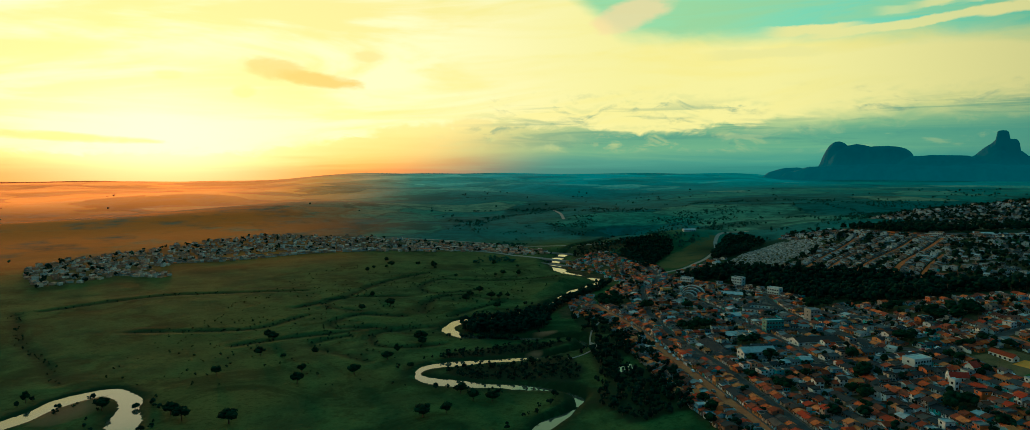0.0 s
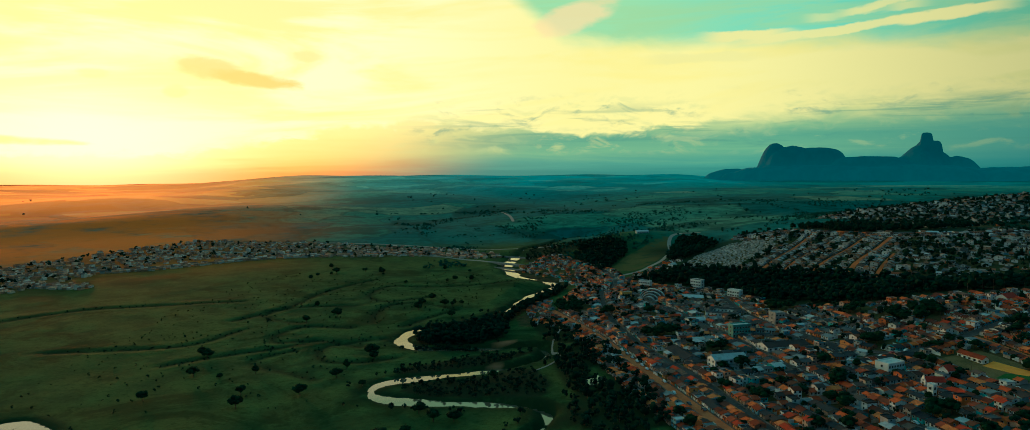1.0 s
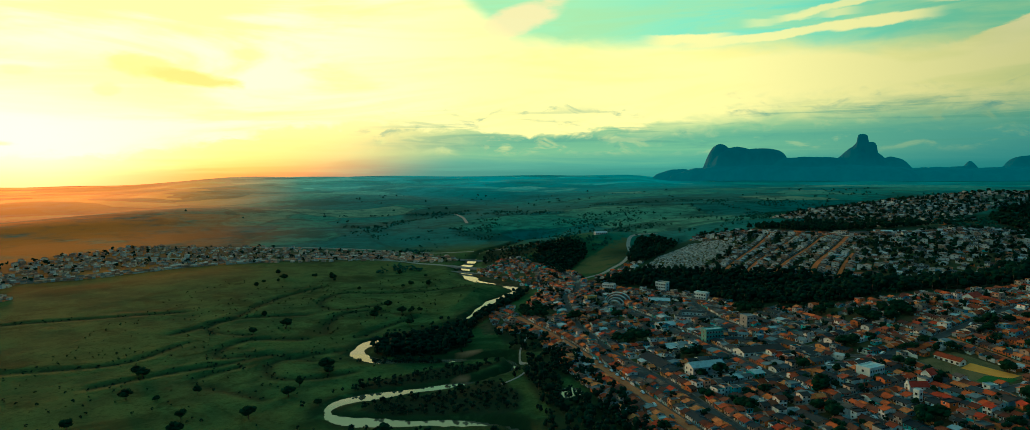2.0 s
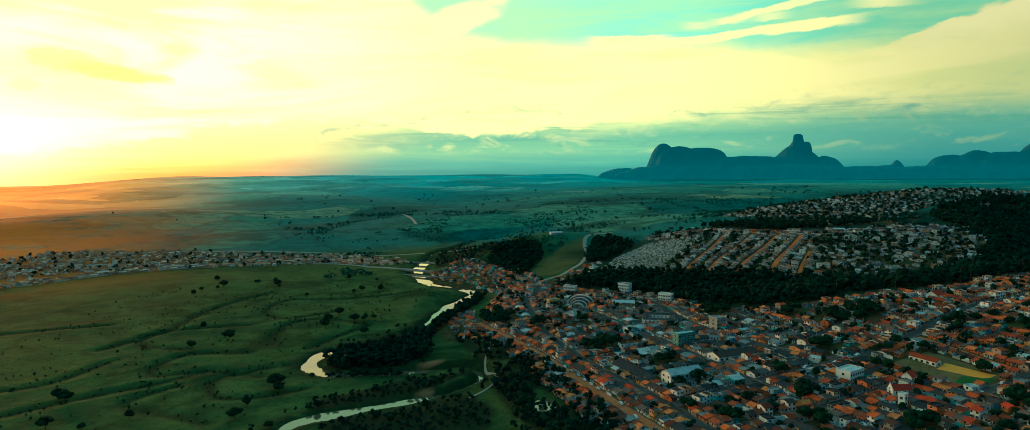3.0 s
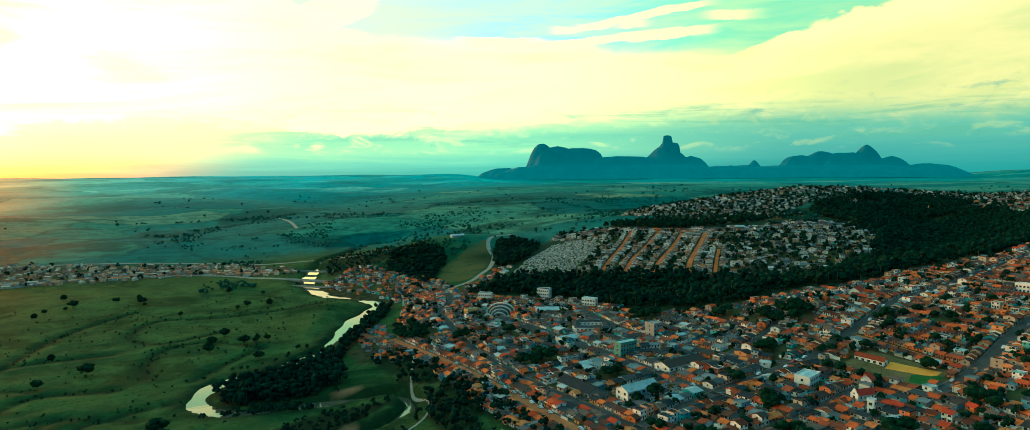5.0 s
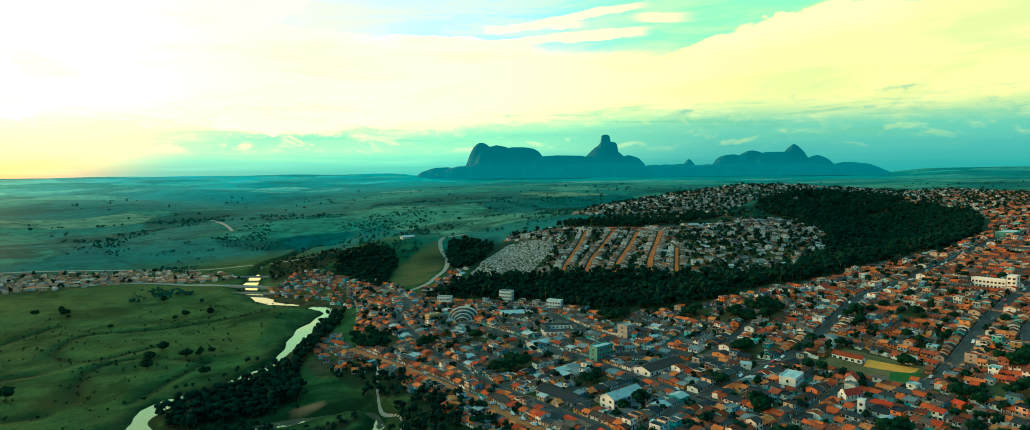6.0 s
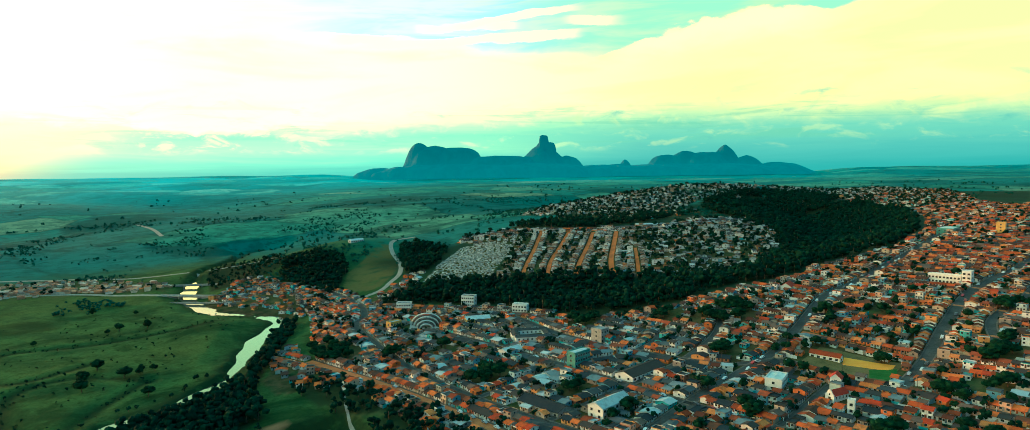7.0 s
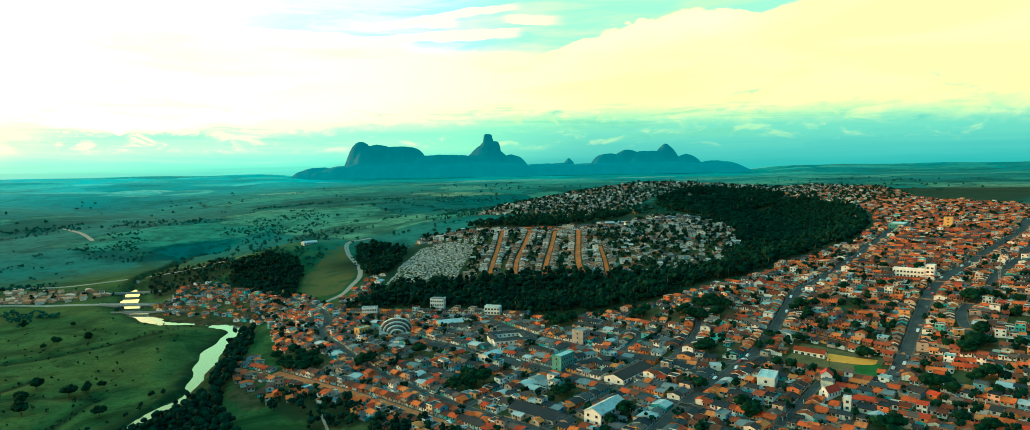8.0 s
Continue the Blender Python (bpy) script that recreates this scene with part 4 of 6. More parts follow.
def build_water():
    for name, line, half, label in (("river", RIVER, 13.0, "slow meandering river reflecting the bright evening sky"), ("river", RIVER_NORTH, 15.0, "upper reach of the river beyond the bridges, reflecting the sky")):
        v, t = ribbon(line, half, lambda x, y: float(water_z(y)), 0.3, 2, 0.0)
        tagged(new(name, tri_mesh(name, v, t, [mat_water])), label, "river", kind="structure")
    for cx, cy, rx, ry, dz_ in ((27, 566, 12, 4, 0.35), (84, 454, 13, 10, 0.35)):
        bm = bmesh.new()
        rng = random.Random(int(cx))
        z = ground_z(cx, cy) + dz_
        ring = [bm.verts.new((cx + rx * math.cos(a) * rng.uniform(0.75, 1.15), cy + ry * math.sin(a) * rng.uniform(0.75, 1.15), z)) for a in [6.2832 * i / 28 for i in range(28)]]
        low = [bm.verts.new((v.co.x, v.co.y, z - 3)) for v in ring]
        bm.faces.new(ring)
        for i in range(28):
            bm.faces.new((ring[i], low[i], low[(i + 1) % 28], ring[(i + 1) % 28]))
        tagged(part("pond", bm, mat_water), "small still pond with a ragged muddy edge", "pond", kind="structure")


build_water()


def build_streets():
    look_of = {"paved": (mat_asphalt, "worn grey paved street between the house fronts"), "dirt": (mat_dirt, "sandy unpaved street worn by traffic"), "pale": (mat_gravel, "pale gravel road worn by wheels"), "clay": (mat_clay, "orange clay street running uphill between houses")}
    for n, (line, w, kind) in STREETS.items():
        v, t = ribbon(line, w / 2, ground_z, 0.9, 4, 0.22)
        road = tagged(new("road", tri_mesh("road", v, t, [look_of[kind][0]])), look_of[kind][1], "street", kind="structure")
        if kind == "paved" and n not in ("causeway", "far_road", "hill_road") or n == "main":
            p = np.array(line)
            d = np.gradient(p, axis=0)
            d /= np.hypot(d[:, 0], d[:, 1])[:, None]
            for s in (-1, 1):
                edge_line = p + s * np.stack([-d[:, 1], d[:, 0]], 1) * (w / 2 + 0.5)
                v, t = ribbon([tuple(e) for e in edge_line], 0.5, ground_z, 0.9, 1, 0.38)
                tagged(part("pavement", tri_mesh("pavement", v, t, [mat_pave]), None, road), "narrow raised concrete pavement", kind="structure")


build_streets()

# ---- far mountains: bare domes and a block-topped peak ----


def build_mountain(label, radius, domes, az0, seed):
    """Domes: bearing, top's elevation and half width in degrees, squareness, and edge sharpness."""
    c0, s0 = math.cos(radians(az0)), math.sin(radians(az0))
    us = np.arange(-1000, 1001, 8.0)
    vs = np.concatenate([np.arange(-340, 30, 12.0), np.arange(30, 260, 26.0)])
    U, V = np.meshgrid(us, vs)
    Z = np.full(U.shape, 60.0)
    for a, top, half, square, sharp in domes:
        u0, hw = radius * math.tan(radians(a - az0)), radius * radians(half)
        zt = EYE + radius / math.cos(radians(a - az0)) * math.tan(radians(top))
        dep = min(max(hw * 0.9, 60 if half > 0.6 else hw), 300)
        wav = 1 + 0.06 * np.sin(U * 0.05 + seed) + 0.05 * np.sin(V * 0.07 + U * 0.02)
        s = (np.abs(U - u0) / hw) ** square + (np.abs(V) / dep) ** square
        Z = np.maximum(Z, 100 + (zt - 100) * np.clip(1 - s * wav, 0, 1) ** sharp)
    rough = np.array([[noise.fractal(Vector((u * 0.012, v * 0.012, seed)), 1.0, 2.0, 5) for u in us] for v in vs])
    Z = Z + rough * np.clip((Z - 90) * 0.06, 0, 6)
    X, Y = (radius + V) * s0 + U * c0 - 45, (radius + V) * c0 - U * s0 + 135
    ny, nx = U.shape
    i = (np.arange(nx - 1)[None, :] + nx * np.arange(ny - 1)[:, None]).ravel()
    keep = Z.ravel() > 62
    tris = np.vstack([np.stack([i, i + 1, i + nx + 1], 1), np.stack([i, i + nx + 1, i + nx], 1)])
    tris = tris[keep[tris].any(1)]
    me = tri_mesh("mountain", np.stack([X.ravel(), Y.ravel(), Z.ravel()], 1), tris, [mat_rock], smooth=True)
    return tagged(new("mountain", me), label, "mountain", kind="structure")


build_mountain("dark granite mountain, tinted blue by a haze glow, with domes and a block-topped peak", 4350, [
    (24.2, 0.28, 2.4, 2.0, 0.8), (27.5, 2.30, 1.5, 2.2, 0.62), (28.8, 2.06, 2.6, 2.2, 0.6), (30.7, 1.90, 2.2, 3.4, 0.38),
    (34.2, 1.15, 3.2, 4.0, 0.4), (37.9, 2.20, 3.6, 1.15, 0.95), (38.0, 2.45, 1.25, 2.0, 0.7), (38.02, 2.86, 0.40, 8.0, 0.12), (38.5, 2.30, 0.62, 4.0, 0.3),
    (40.0, 1.10, 1.9, 1.8, 0.8), (43.0, 0.28, 3.6, 2.4, 0.5), (33.0, 0.55, 9.5, 4.0, 0.5)], 33.5, 3.0)
build_mountain("low blue granite knob and long dome ridge in the haze", 4480, [
    (44.9, 0.72, 0.75, 1.8, 0.8), (44.2, 0.34, 1.9, 2.2, 0.7), (48.2, 1.02, 1.7, 2.4, 0.6), (49.8, 1.33, 1.9, 2.0, 0.7),
    (51.5, 1.22, 2.2, 2.4, 0.5), (52.9, 1.80, 1.6, 1.5, 0.9), (54.6, 0.90, 1.9, 1.6, 0.9), (56.8, 0.30, 3.0, 1.8, 0.8), (50.0, 0.30, 7.5, 3.0, 0.5)], 51.0, 7.0)

# ---- where things may stand ----
CELL = 2.0
OX, OY = -800, 200
TAKEN = np.zeros((900, 1350), bool)


def cells(x, y, hw, hd, ang):
    r = math.hypot(hw, hd)
    i0, i1 = max(0, int((y - r - OY) / CELL)), min(TAKEN.shape[0], int((y + r - OY) / CELL) + 2)
    j0, j1 = max(0, int((x - r - OX) / CELL)), min(TAKEN.shape[1], int((x + r - OX) / CELL) + 2)
    yy, xx = np.mgrid[i0:i1, j0:j1]
    px, py = OX + xx * CELL - x, OY + yy * CELL - y
    c, s = math.cos(ang), math.sin(ang)
    return (slice(i0, i1), slice(j0, j1)), (np.abs(px * c + py * s) <= hw + 0.4) & (np.abs(-px * s + py * c) <= hd + 0.4)


def free(x, y, hw, hd, ang):
    area, m = cells(x, y, hw, hd, ang)
    return m.any() and not (TAKEN[area] & m).any()


def take(x, y, hw, hd, ang):
    area, m = cells(x, y, hw, hd, ang)
    TAKEN[area] |= m


cy_, cx_ = np.mgrid[0:TAKEN.shape[0], 0:TAKEN.shape[1]]
CX, CY = OX + cx_ * CELL, OY + cy_ * CELL
for n_, (line_, w_, kind_) in STREETS.items():
    x0, x1 = min(p[0] for p in line_) - 12, max(p[0] for p in line_) + 12
    y0, y1 = min(p[1] for p in line_) - 12, max(p[1] for p in line_) + 12
    a_, b_ = max(0, int((y0 - OY) / CELL)), int((y1 - OY) / CELL)
    c_, d_ = max(0, int((x0 - OX) / CELL)), int((x1 - OX) / CELL)
    TAKEN[a_:b_, c_:d_] |= near_line(CX[a_:b_, c_:d_], CY[a_:b_, c_:d_], line_[::2] + [line_[-1]]) < w_ / 2 + 1.0
TAKEN |= inside(CX, CY, FIELD)
TAKEN |= inside(CX, CY, CEMETERY)
TAKEN |= river_gap(CX, CY) < 14

# ---- landmark buildings, each by its own plan ----


def window(parent, x, y, z, w, h, face, depth=0.12):
    """A framed window proud of a wall; face: '-y', '+y', '-x' or '+x'."""
    bm = bmesh.new()
    box(bm, -w / 2 - 0.1, -depth, -h / 2 - 0.1, w / 2 + 0.1, 0.02, h / 2 + 0.1)
    bm.normal_update()
    front = [f for f in bm.faces if f.normal.y < -0.9]
    bmesh.ops.inset_individual(bm, faces=front, thickness=0.1, depth=-depth * 0.6)
    front[0].material_index = 1
    turn = {"-y": 0, "+x": 90, "+y": 180, "-x": 270}[face]
    ob = part("window", bm, [mat_frame, mat_glass], parent)
    ob.matrix_basis = pose(x, y, z, 0, 0, turn)
    return ob


def slab_roof(bm, w, d, z, rh, over=0.5, thick=0.18):
    """A gabled roof of two thick slopes with its ridge along x."""
    hd = d / 2 + over
    prism_pts = [(-hd, z - over * rh / (d / 2)), (0, z + rh), (hd, z - over * rh / (d / 2)), (hd, z - over * rh / (d / 2) - thick), (0, z + rh - thick), (-hd, z - over * rh / (d / 2) - thick)]
    a = [bm.verts.new((-w / 2 - over, y, zz)) for y, zz in prism_pts]
    b = [bm.verts.new((w / 2 + over, y, zz)) for y, zz in prism_pts]
    for i in range(6):
        bm.faces.new((a[i], a[(i + 1) % 6], b[(i + 1) % 6], b[i]))
    for q in (a, b):
        bm.faces.new((q[0], q[1], q[4], q[5]))
        bm.faces.new((q[1], q[2], q[3], q[4]))
    box(bm, -w / 2 - over, -0.16, z + rh - 0.05, w / 2 + over, 0.16, z + rh + 0.09)
    bmesh.ops.recalc_face_normals(bm, faces=bm.faces[:])


def gable_wall(bm, w, d, z0, z1, rh):
    """Walls with pointed ends under a gabled roof."""
    pts = [(-d / 2, z0), (d / 2, z0), (d / 2, z1)] + ([(0, z1 + rh)] if rh else []) + [(-d / 2, z1)]
    a = [bm.verts.new((-w / 2, y, z)) for y, z in pts]
    b = [bm.verts.new((w / 2, y, z)) for y, z in pts]
    n = len(pts)
    for i in range(n):
        bm.faces.new((a[i], b[i], b[(i + 1) % n], a[(i + 1) % n]))
    bm.faces.new(a[::-1])
    bm.faces.new(b)
    bmesh.ops.recalc_face_normals(bm, faces=bm.faces[:])


def church(x, y, ang):
    m = pose(x, y, ground_z(x, y), 0, 0, ang)
    ob = tagged(empty("church", m), "white church with a steep red gabled roof and stepped front", "church")
    bm = bmesh.new()
    gable_wall(bm, 18, 8, -2.5, 5.0, 3.6)
    part("wall", bm, mat_white, ob)
    bm = bmesh.new()
    slab_roof(bm, 17.4, 8, 5.2, 3.6, 0.45)
    part("roof", bm, mat_red_roof, ob, "steep red tiled roof")
    bm = bmesh.new()
    prism(bm, [(-4.3, -2.5), (4.3, -2.5), (4.3, 5.4), (3.0, 6.2), (1.4, 8.6), (0.6, 9.5), (-0.6, 9.5), (-1.4, 8.6), (-3.0, 6.2), (-4.3, 5.4)], -0.4, 0.4)
    front = part("gable_front", bm, mat_white, ob)
    front.matrix_basis = pose(-9.2, 0, 0, 0, 0, 90)
    bm = bmesh.new()
    box(bm, -0.12, -0.12, 0, 0.12, 0.12, 2.2)
    box(bm, -0.7, -0.1, 1.3, 0.7, 0.1, 1.55)
    part("cross", bm, mat_concrete, ob).matrix_basis = pose(-9.2, 0, 9.4, 0, 0, 90)
    bm = bmesh.new()
    box(bm, -1.1, -0.1, -0.4, 1.1, 0.12, 3.2)
    part("door", bm, mat_bark, ob, "dark wooden double door").matrix_basis = pose(-9.65, 0, 0.4, 0, 0, 270)
    for i in range(4):
        window(ob, -6 + i * 4, -4.0, 3.0, 1.0, 2.0, "-y")
        window(ob, -6 + i * 4, 4.0, 3.0, 1.0, 2.0, "+y")
    window(ob, -9.62, 0, 5.6, 1.2, 1.4, "-x")
    ob.scale = (0.62, 0.62, 0.66)
    take(x, y, 7, 4, radians(ang))
    return ob


def block(name, label, category, x, y, ang, w, d, storeys, wall, roof, kind="flat", bays=4, rise=1.6, parapet=0.8, group=""):
    """A plain rectangular building with rows of windows on every side."""
    hgt = storeys * 3.1 + 0.3
    base = min(ground_z(x + a * w / 2, y + b * d / 2) for a in (-1, 0, 1) for b in (-1, 0, 1))
    ob = tagged(empty(name, pose(x, y, base, 0, 0, ang)), label, category, group)
    bm = bmesh.new()
    gable_wall(bm, w, d, -2.5, hgt, rise if kind == "gable" else 0)
    part("wall", bm, wall, ob)
    bm = bmesh.new()
    if kind == "gable":
        slab_roof(bm, w, d, hgt + 0.2, rise, 0.5)
    else:
        t = 0.25
        for a in ((-w / 2 - 0.1, -d / 2 - 0.1, w / 2 + 0.1, -d / 2 + t), (-w / 2 - 0.1, d / 2 - t, w / 2 + 0.1, d / 2 + 0.1), (-w / 2 - 0.1, -d / 2 + t, -w / 2 + t, d / 2 - t), (w / 2 - t, -d / 2 + t, w / 2 + 0.1, d / 2 - t)):
            box(bm, a[0], a[1], hgt - 0.1, a[2], a[3], hgt + parapet)
        part("parapet", bm, wall, ob)
        bm = bmesh.new()
        slab_roof(bm, w - 1.0, d - 1.0, hgt + 0.15, 0.5, 0.0, 0.1)
    part("roof", bm, roof, ob)
    for s in range(storeys):
        z = 1.7 + s * 3.1
        for i in range(bays):
            px = -w / 2 + (i + 0.5) * w / bays
            window(ob, px, -d / 2, z, min(1.6, w / bays * 0.55), 1.3, "-y")
            window(ob, px, d / 2, z, min(1.6, w / bays * 0.55), 1.3, "+y")
        for i in range(max(1, int(d / 5))):
            py = -d / 2 + (i + 0.5) * d / max(1, int(d / 5))
            window(ob, -w / 2, py, z, 1.3, 1.3, "-x")
            window(ob, w / 2, py, z, 1.3, 1.3, "+x")
    take(x, y, w / 2, d / 2, radians(ang))
    return ob


def arena(x, y, ang):
    """A low hall under five stepped half-round hoops, striped pale and dark."""
    ob = tagged(empty("arena", pose(x, y, ground_z(x, y) - 0.3, 0, 0, ang)), "hall with a striped half-dome roof of stepped hoops", "hall")
    for i in range(7):
        r = 13.0 - i * 1.25
        bm = bmesh.new()
        n = 22
        y0, y1 = -9 + i * 2.7, -9 + (i + 1) * 2.7 + 0.15
        outer = [(math.cos(math.pi * j / n) * r, math.sin(math.pi * j / n) * r * 0.72) for j in range(n + 1)]
        inner = [(a * (r - 0.7) / r, b * (r - 0.7) / r) for a, b in outer]
        prism(bm, outer + inner[::-1], y0, y1)
        part("hoop", bm, mat_metal_roof if i % 2 == 0 else mat_dark_metal, ob, "pale metal hoop" if i % 2 == 0 else "dark metal hoop")
    bm = bmesh.new()
    box(bm, -13.5, -13, -2, 13.5, 11, 0.6, 0, 0.1)
    part("base", bm, mat_concrete, ob)
    take(x, y, 14, 13, radians(ang))


def courtyard(x, y, ang):
    ob = tagged(empty("courtyard_building", pose(x, y, ground_z(x, y), 0, 0, ang)), "long dark-roofed building round an open courtyard with pale walls", "building")
    for px, py, w, d, a in ((0, -13, 34, 8, 0), (0, 13, 34, 8, 0), (-15, 0, 18, 7, 90), (15, 0, 18, 7, 90)):
        bm = bmesh.new()
        gable_wall(bm, w, d, -2.5, 4.2, 1.0)
        part("wing", bm, mat_white, ob).matrix_basis = pose(px, py, 0, 0, 0, a)
        bm = bmesh.new()
        slab_roof(bm, w, d, 4.4, 1.0, 0.4)
        part("roof", bm, mat_sheet, ob).matrix_basis = pose(px, py, 0, 0, 0, a)
    for i in range(8):
        window(ob, -14 + i * 4, -17, 2.2, 1.4, 1.4, "-y")
        window(ob, -14 + i * 4, -9, 2.2, 1.4, 1.4, "+y")
        window(ob, -14 + i * 4, 9, 2.2, 1.4, 1.4, "-y")
    bm = bmesh.new()
    box(bm, -11.4, -8.9, -1, 11.4, 8.9, 0.35)
    part("yard", bm, mat_pave, ob)
    ob.scale = (0.8, 0.8, 0.8)
    take(x, y, 15.5, 14.5, radians(ang))


church(265, 385, -10)
block("annex", "white parish house with a red gabled roof beside the church", "house", 279, 393, 20, 6, 5.5, 2, mat_white, mat_red_roof, "gable", 2, 2.4)
block("bell_house", "tall narrow white block beside the church", "building", 254, 372, 20, 3.4, 3.4, 2, mat_white, mat_white, "flat", 1)
block("school", "white two-storey flat-roofed building with window bands", "building", 260, 417, 20, 15, 9, 2, mat_white, mat_metal_roof, "flat", 6)
block("office_block", "green three-storey office block with a pale flat roof", "building", 211, 527, 8, 15, 7, 3, mat_green_wall, mat_metal_roof, "flat", 6)
block("workshop", "long white two-storey hall with a dark gabled roof", "building", 173, 460, 8, 24, 10, 2, mat_white, mat_sheet, "gable", 7, 2.4)
block("warehouse", "dark-roofed warehouse with a long gabled roof", "building", 152, 489, 98, 30, 12, 1, mat_concrete, mat_sheet, "gable", 7, 2.2)
block("warehouse", "dark-roofed warehouse with a long gabled roof", "building", 227, 488, 8, 34, 13, 1, mat_white, mat_sheet, "gable", 8, 2.2)
block("market_hall", "pale green metal-roofed market hall", "building", 195, 580, 8, 15, 9, 1, mat_white, mat_metal_roof, "gable", 4, 1.8)
block("long_school", "long white two-storey building with a taller end block", "building", 500, 424, 96, 22, 7, 2, mat_white, mat_white, "flat", 9)
block("stair_tower", "white end block of the long building", "building", 501, 409, 96, 6, 7.5, 3, mat_white, mat_white, "flat", 2)
block("yellow_house", "yellow two-storey house with a flat roof near the hall", "building", 166, 703, 12, 11, 6, 2, mat_yellow, mat_sheet, "flat", 4)
block("shop_row", "pale two-storey shop row facing the square", "building", 202, 755, -38, 13, 7, 2, mat_white, mat_sheet, "flat", 6)
block("shop_row", "white two-storey shop row below the wooded slope", "building", 248, 717, -50, 12, 8, 3, mat_white, mat_sheet, "flat", 6)
block("shop_row", "pale flat-roofed shop row below the wooded slope", "building", 267, 664, -55, 13, 7, 2, mat_white, mat_metal_roof, "flat", 5)
block("yellow_hall", "long yellow hall with a pale curved metal roof", "building", 225, 668, -20, 20, 8, 1, mat_yellow, mat_metal_roof, "gable", 6, 2.0)
block("flats", "bare three-storey block of flats with open bays", "building", 254, 552, 10, 9, 9, 3, mat_concrete, mat_concrete, "flat", 3)
block("tower_block", "tall apartment block on the crest of the town", "building", 746, 465, 10, 9, 8, 4, mat_yellow, mat_concrete, "flat", 4)
block("depot", "pale blue-green depot with a flat metal roof", "building", 747, 515, 10, 32, 16, 2, mat_green_wall, mat_metal_roof, "flat", 7)
block("stand", "long pale stand beside the sports field", "building", 592, 806, -34, 44, 7, 1, mat_white, mat_metal_roof, "gable", 10, 1.0)
block("villa", "white hilltop building with a pale roof", "building", 285, 1059, 10, 20, 7, 1, mat_white, mat_metal_roof, "gable", 6, 1.5)
block("field_house", "long low building with a clay roof beside the playing field", "building", 318, 420, 98, 18, 5, 1, mat_white, mat_tile, "gable", 5, 1.6)
block("red_roof_hall", "white hall with a bright red gabled roof", "building", 417, 506, 20, 14, 8, 1, mat_white, mat_red_roof, "gable", 4, 2.6)
arena(189, 690, 150)
courtyard(228, 599, -28)

# ---- houses ----


def house(w, d, storeys, roof, rise, label, porch=False):
    """One house with its front towards -y: walls, roof, door and windows."""
    hgt = STOREY * storeys
    ob = tagged(empty("house", pose(0, 0, 0)), label, "house", "houses of the town")
    bm = bmesh.new()
    gable_wall(bm, w, d, -2.5, hgt, 0 if roof == "flat" else rise)
    part("wall", bm, mat_wall, ob)
    bm = bmesh.new()
    if roof == "flat":
        for a in ((-w / 2 - 0.08, -d / 2 - 0.08, w / 2 + 0.08, -d / 2 + 0.2), (-w / 2 - 0.08, d / 2 - 0.2, w / 2 + 0.08, d / 2 + 0.08), (-w / 2 - 0.08, -d / 2 + 0.2, -w / 2 + 0.2, d / 2 - 0.2), (w / 2 - 0.2, -d / 2 + 0.2, w / 2 + 0.08, d / 2 - 0.2)):
            box(bm, a[0], a[1], hgt - 0.1, a[2], a[3], hgt + 0.6)
        box(bm, -w / 2 + 0.2, -d / 2 + 0.2, hgt - 0.1, w / 2 - 0.2, d / 2 - 0.2, hgt + 0.12)
        part("roof", bm, mat_sheet, ob)
    else:
        slab_roof(bm, w, d, hgt + 0.2, rise, 0.45)
        part("roof", bm, mat_tile if roof == "tile" else mat_sheet, ob)
    bm = bmesh.new()
    box(bm, -0.45, -0.08, 0, 0.45, 0.03, 2.1)
    part("door", bm, mat_door, ob).matrix_basis = pose(-w * 0.12, -d / 2, 0.15)
    for s in range(storeys):
        window(ob, -w * 0.34, -d / 2, 1.4 + STOREY * s, 1.0, 1.0, "-y")
        window(ob, w * 0.27, -d / 2, 1.4 + STOREY * s, 1.3, 1.1, "-y")
        window(ob, w * 0.1, d / 2, 1.4 + STOREY * s, 1.1, 1.0, "+y")
    window(ob, -w / 2, 0, hgt - 1.1, 1.0, 0.9, "-x")
    if porch:
        bm = bmesh.new()
        box(bm, -w / 2, -d / 2 - 2.0, 2.05, w / 2, -d / 2 - 0.02, 2.2)
        part("porch_roof", bm, mat_tile if roof == "tile" else mat_sheet, ob)
        for px in (-w / 2 + 0.2, w / 2 - 0.2):
            bm = bmesh.new()
            box(bm, px - 0.12, -d / 2 - 1.95, -2.0, px + 0.12, -d / 2 - 1.71, 2.05)
            part("post", bm, mat_wall, ob)
    return ob


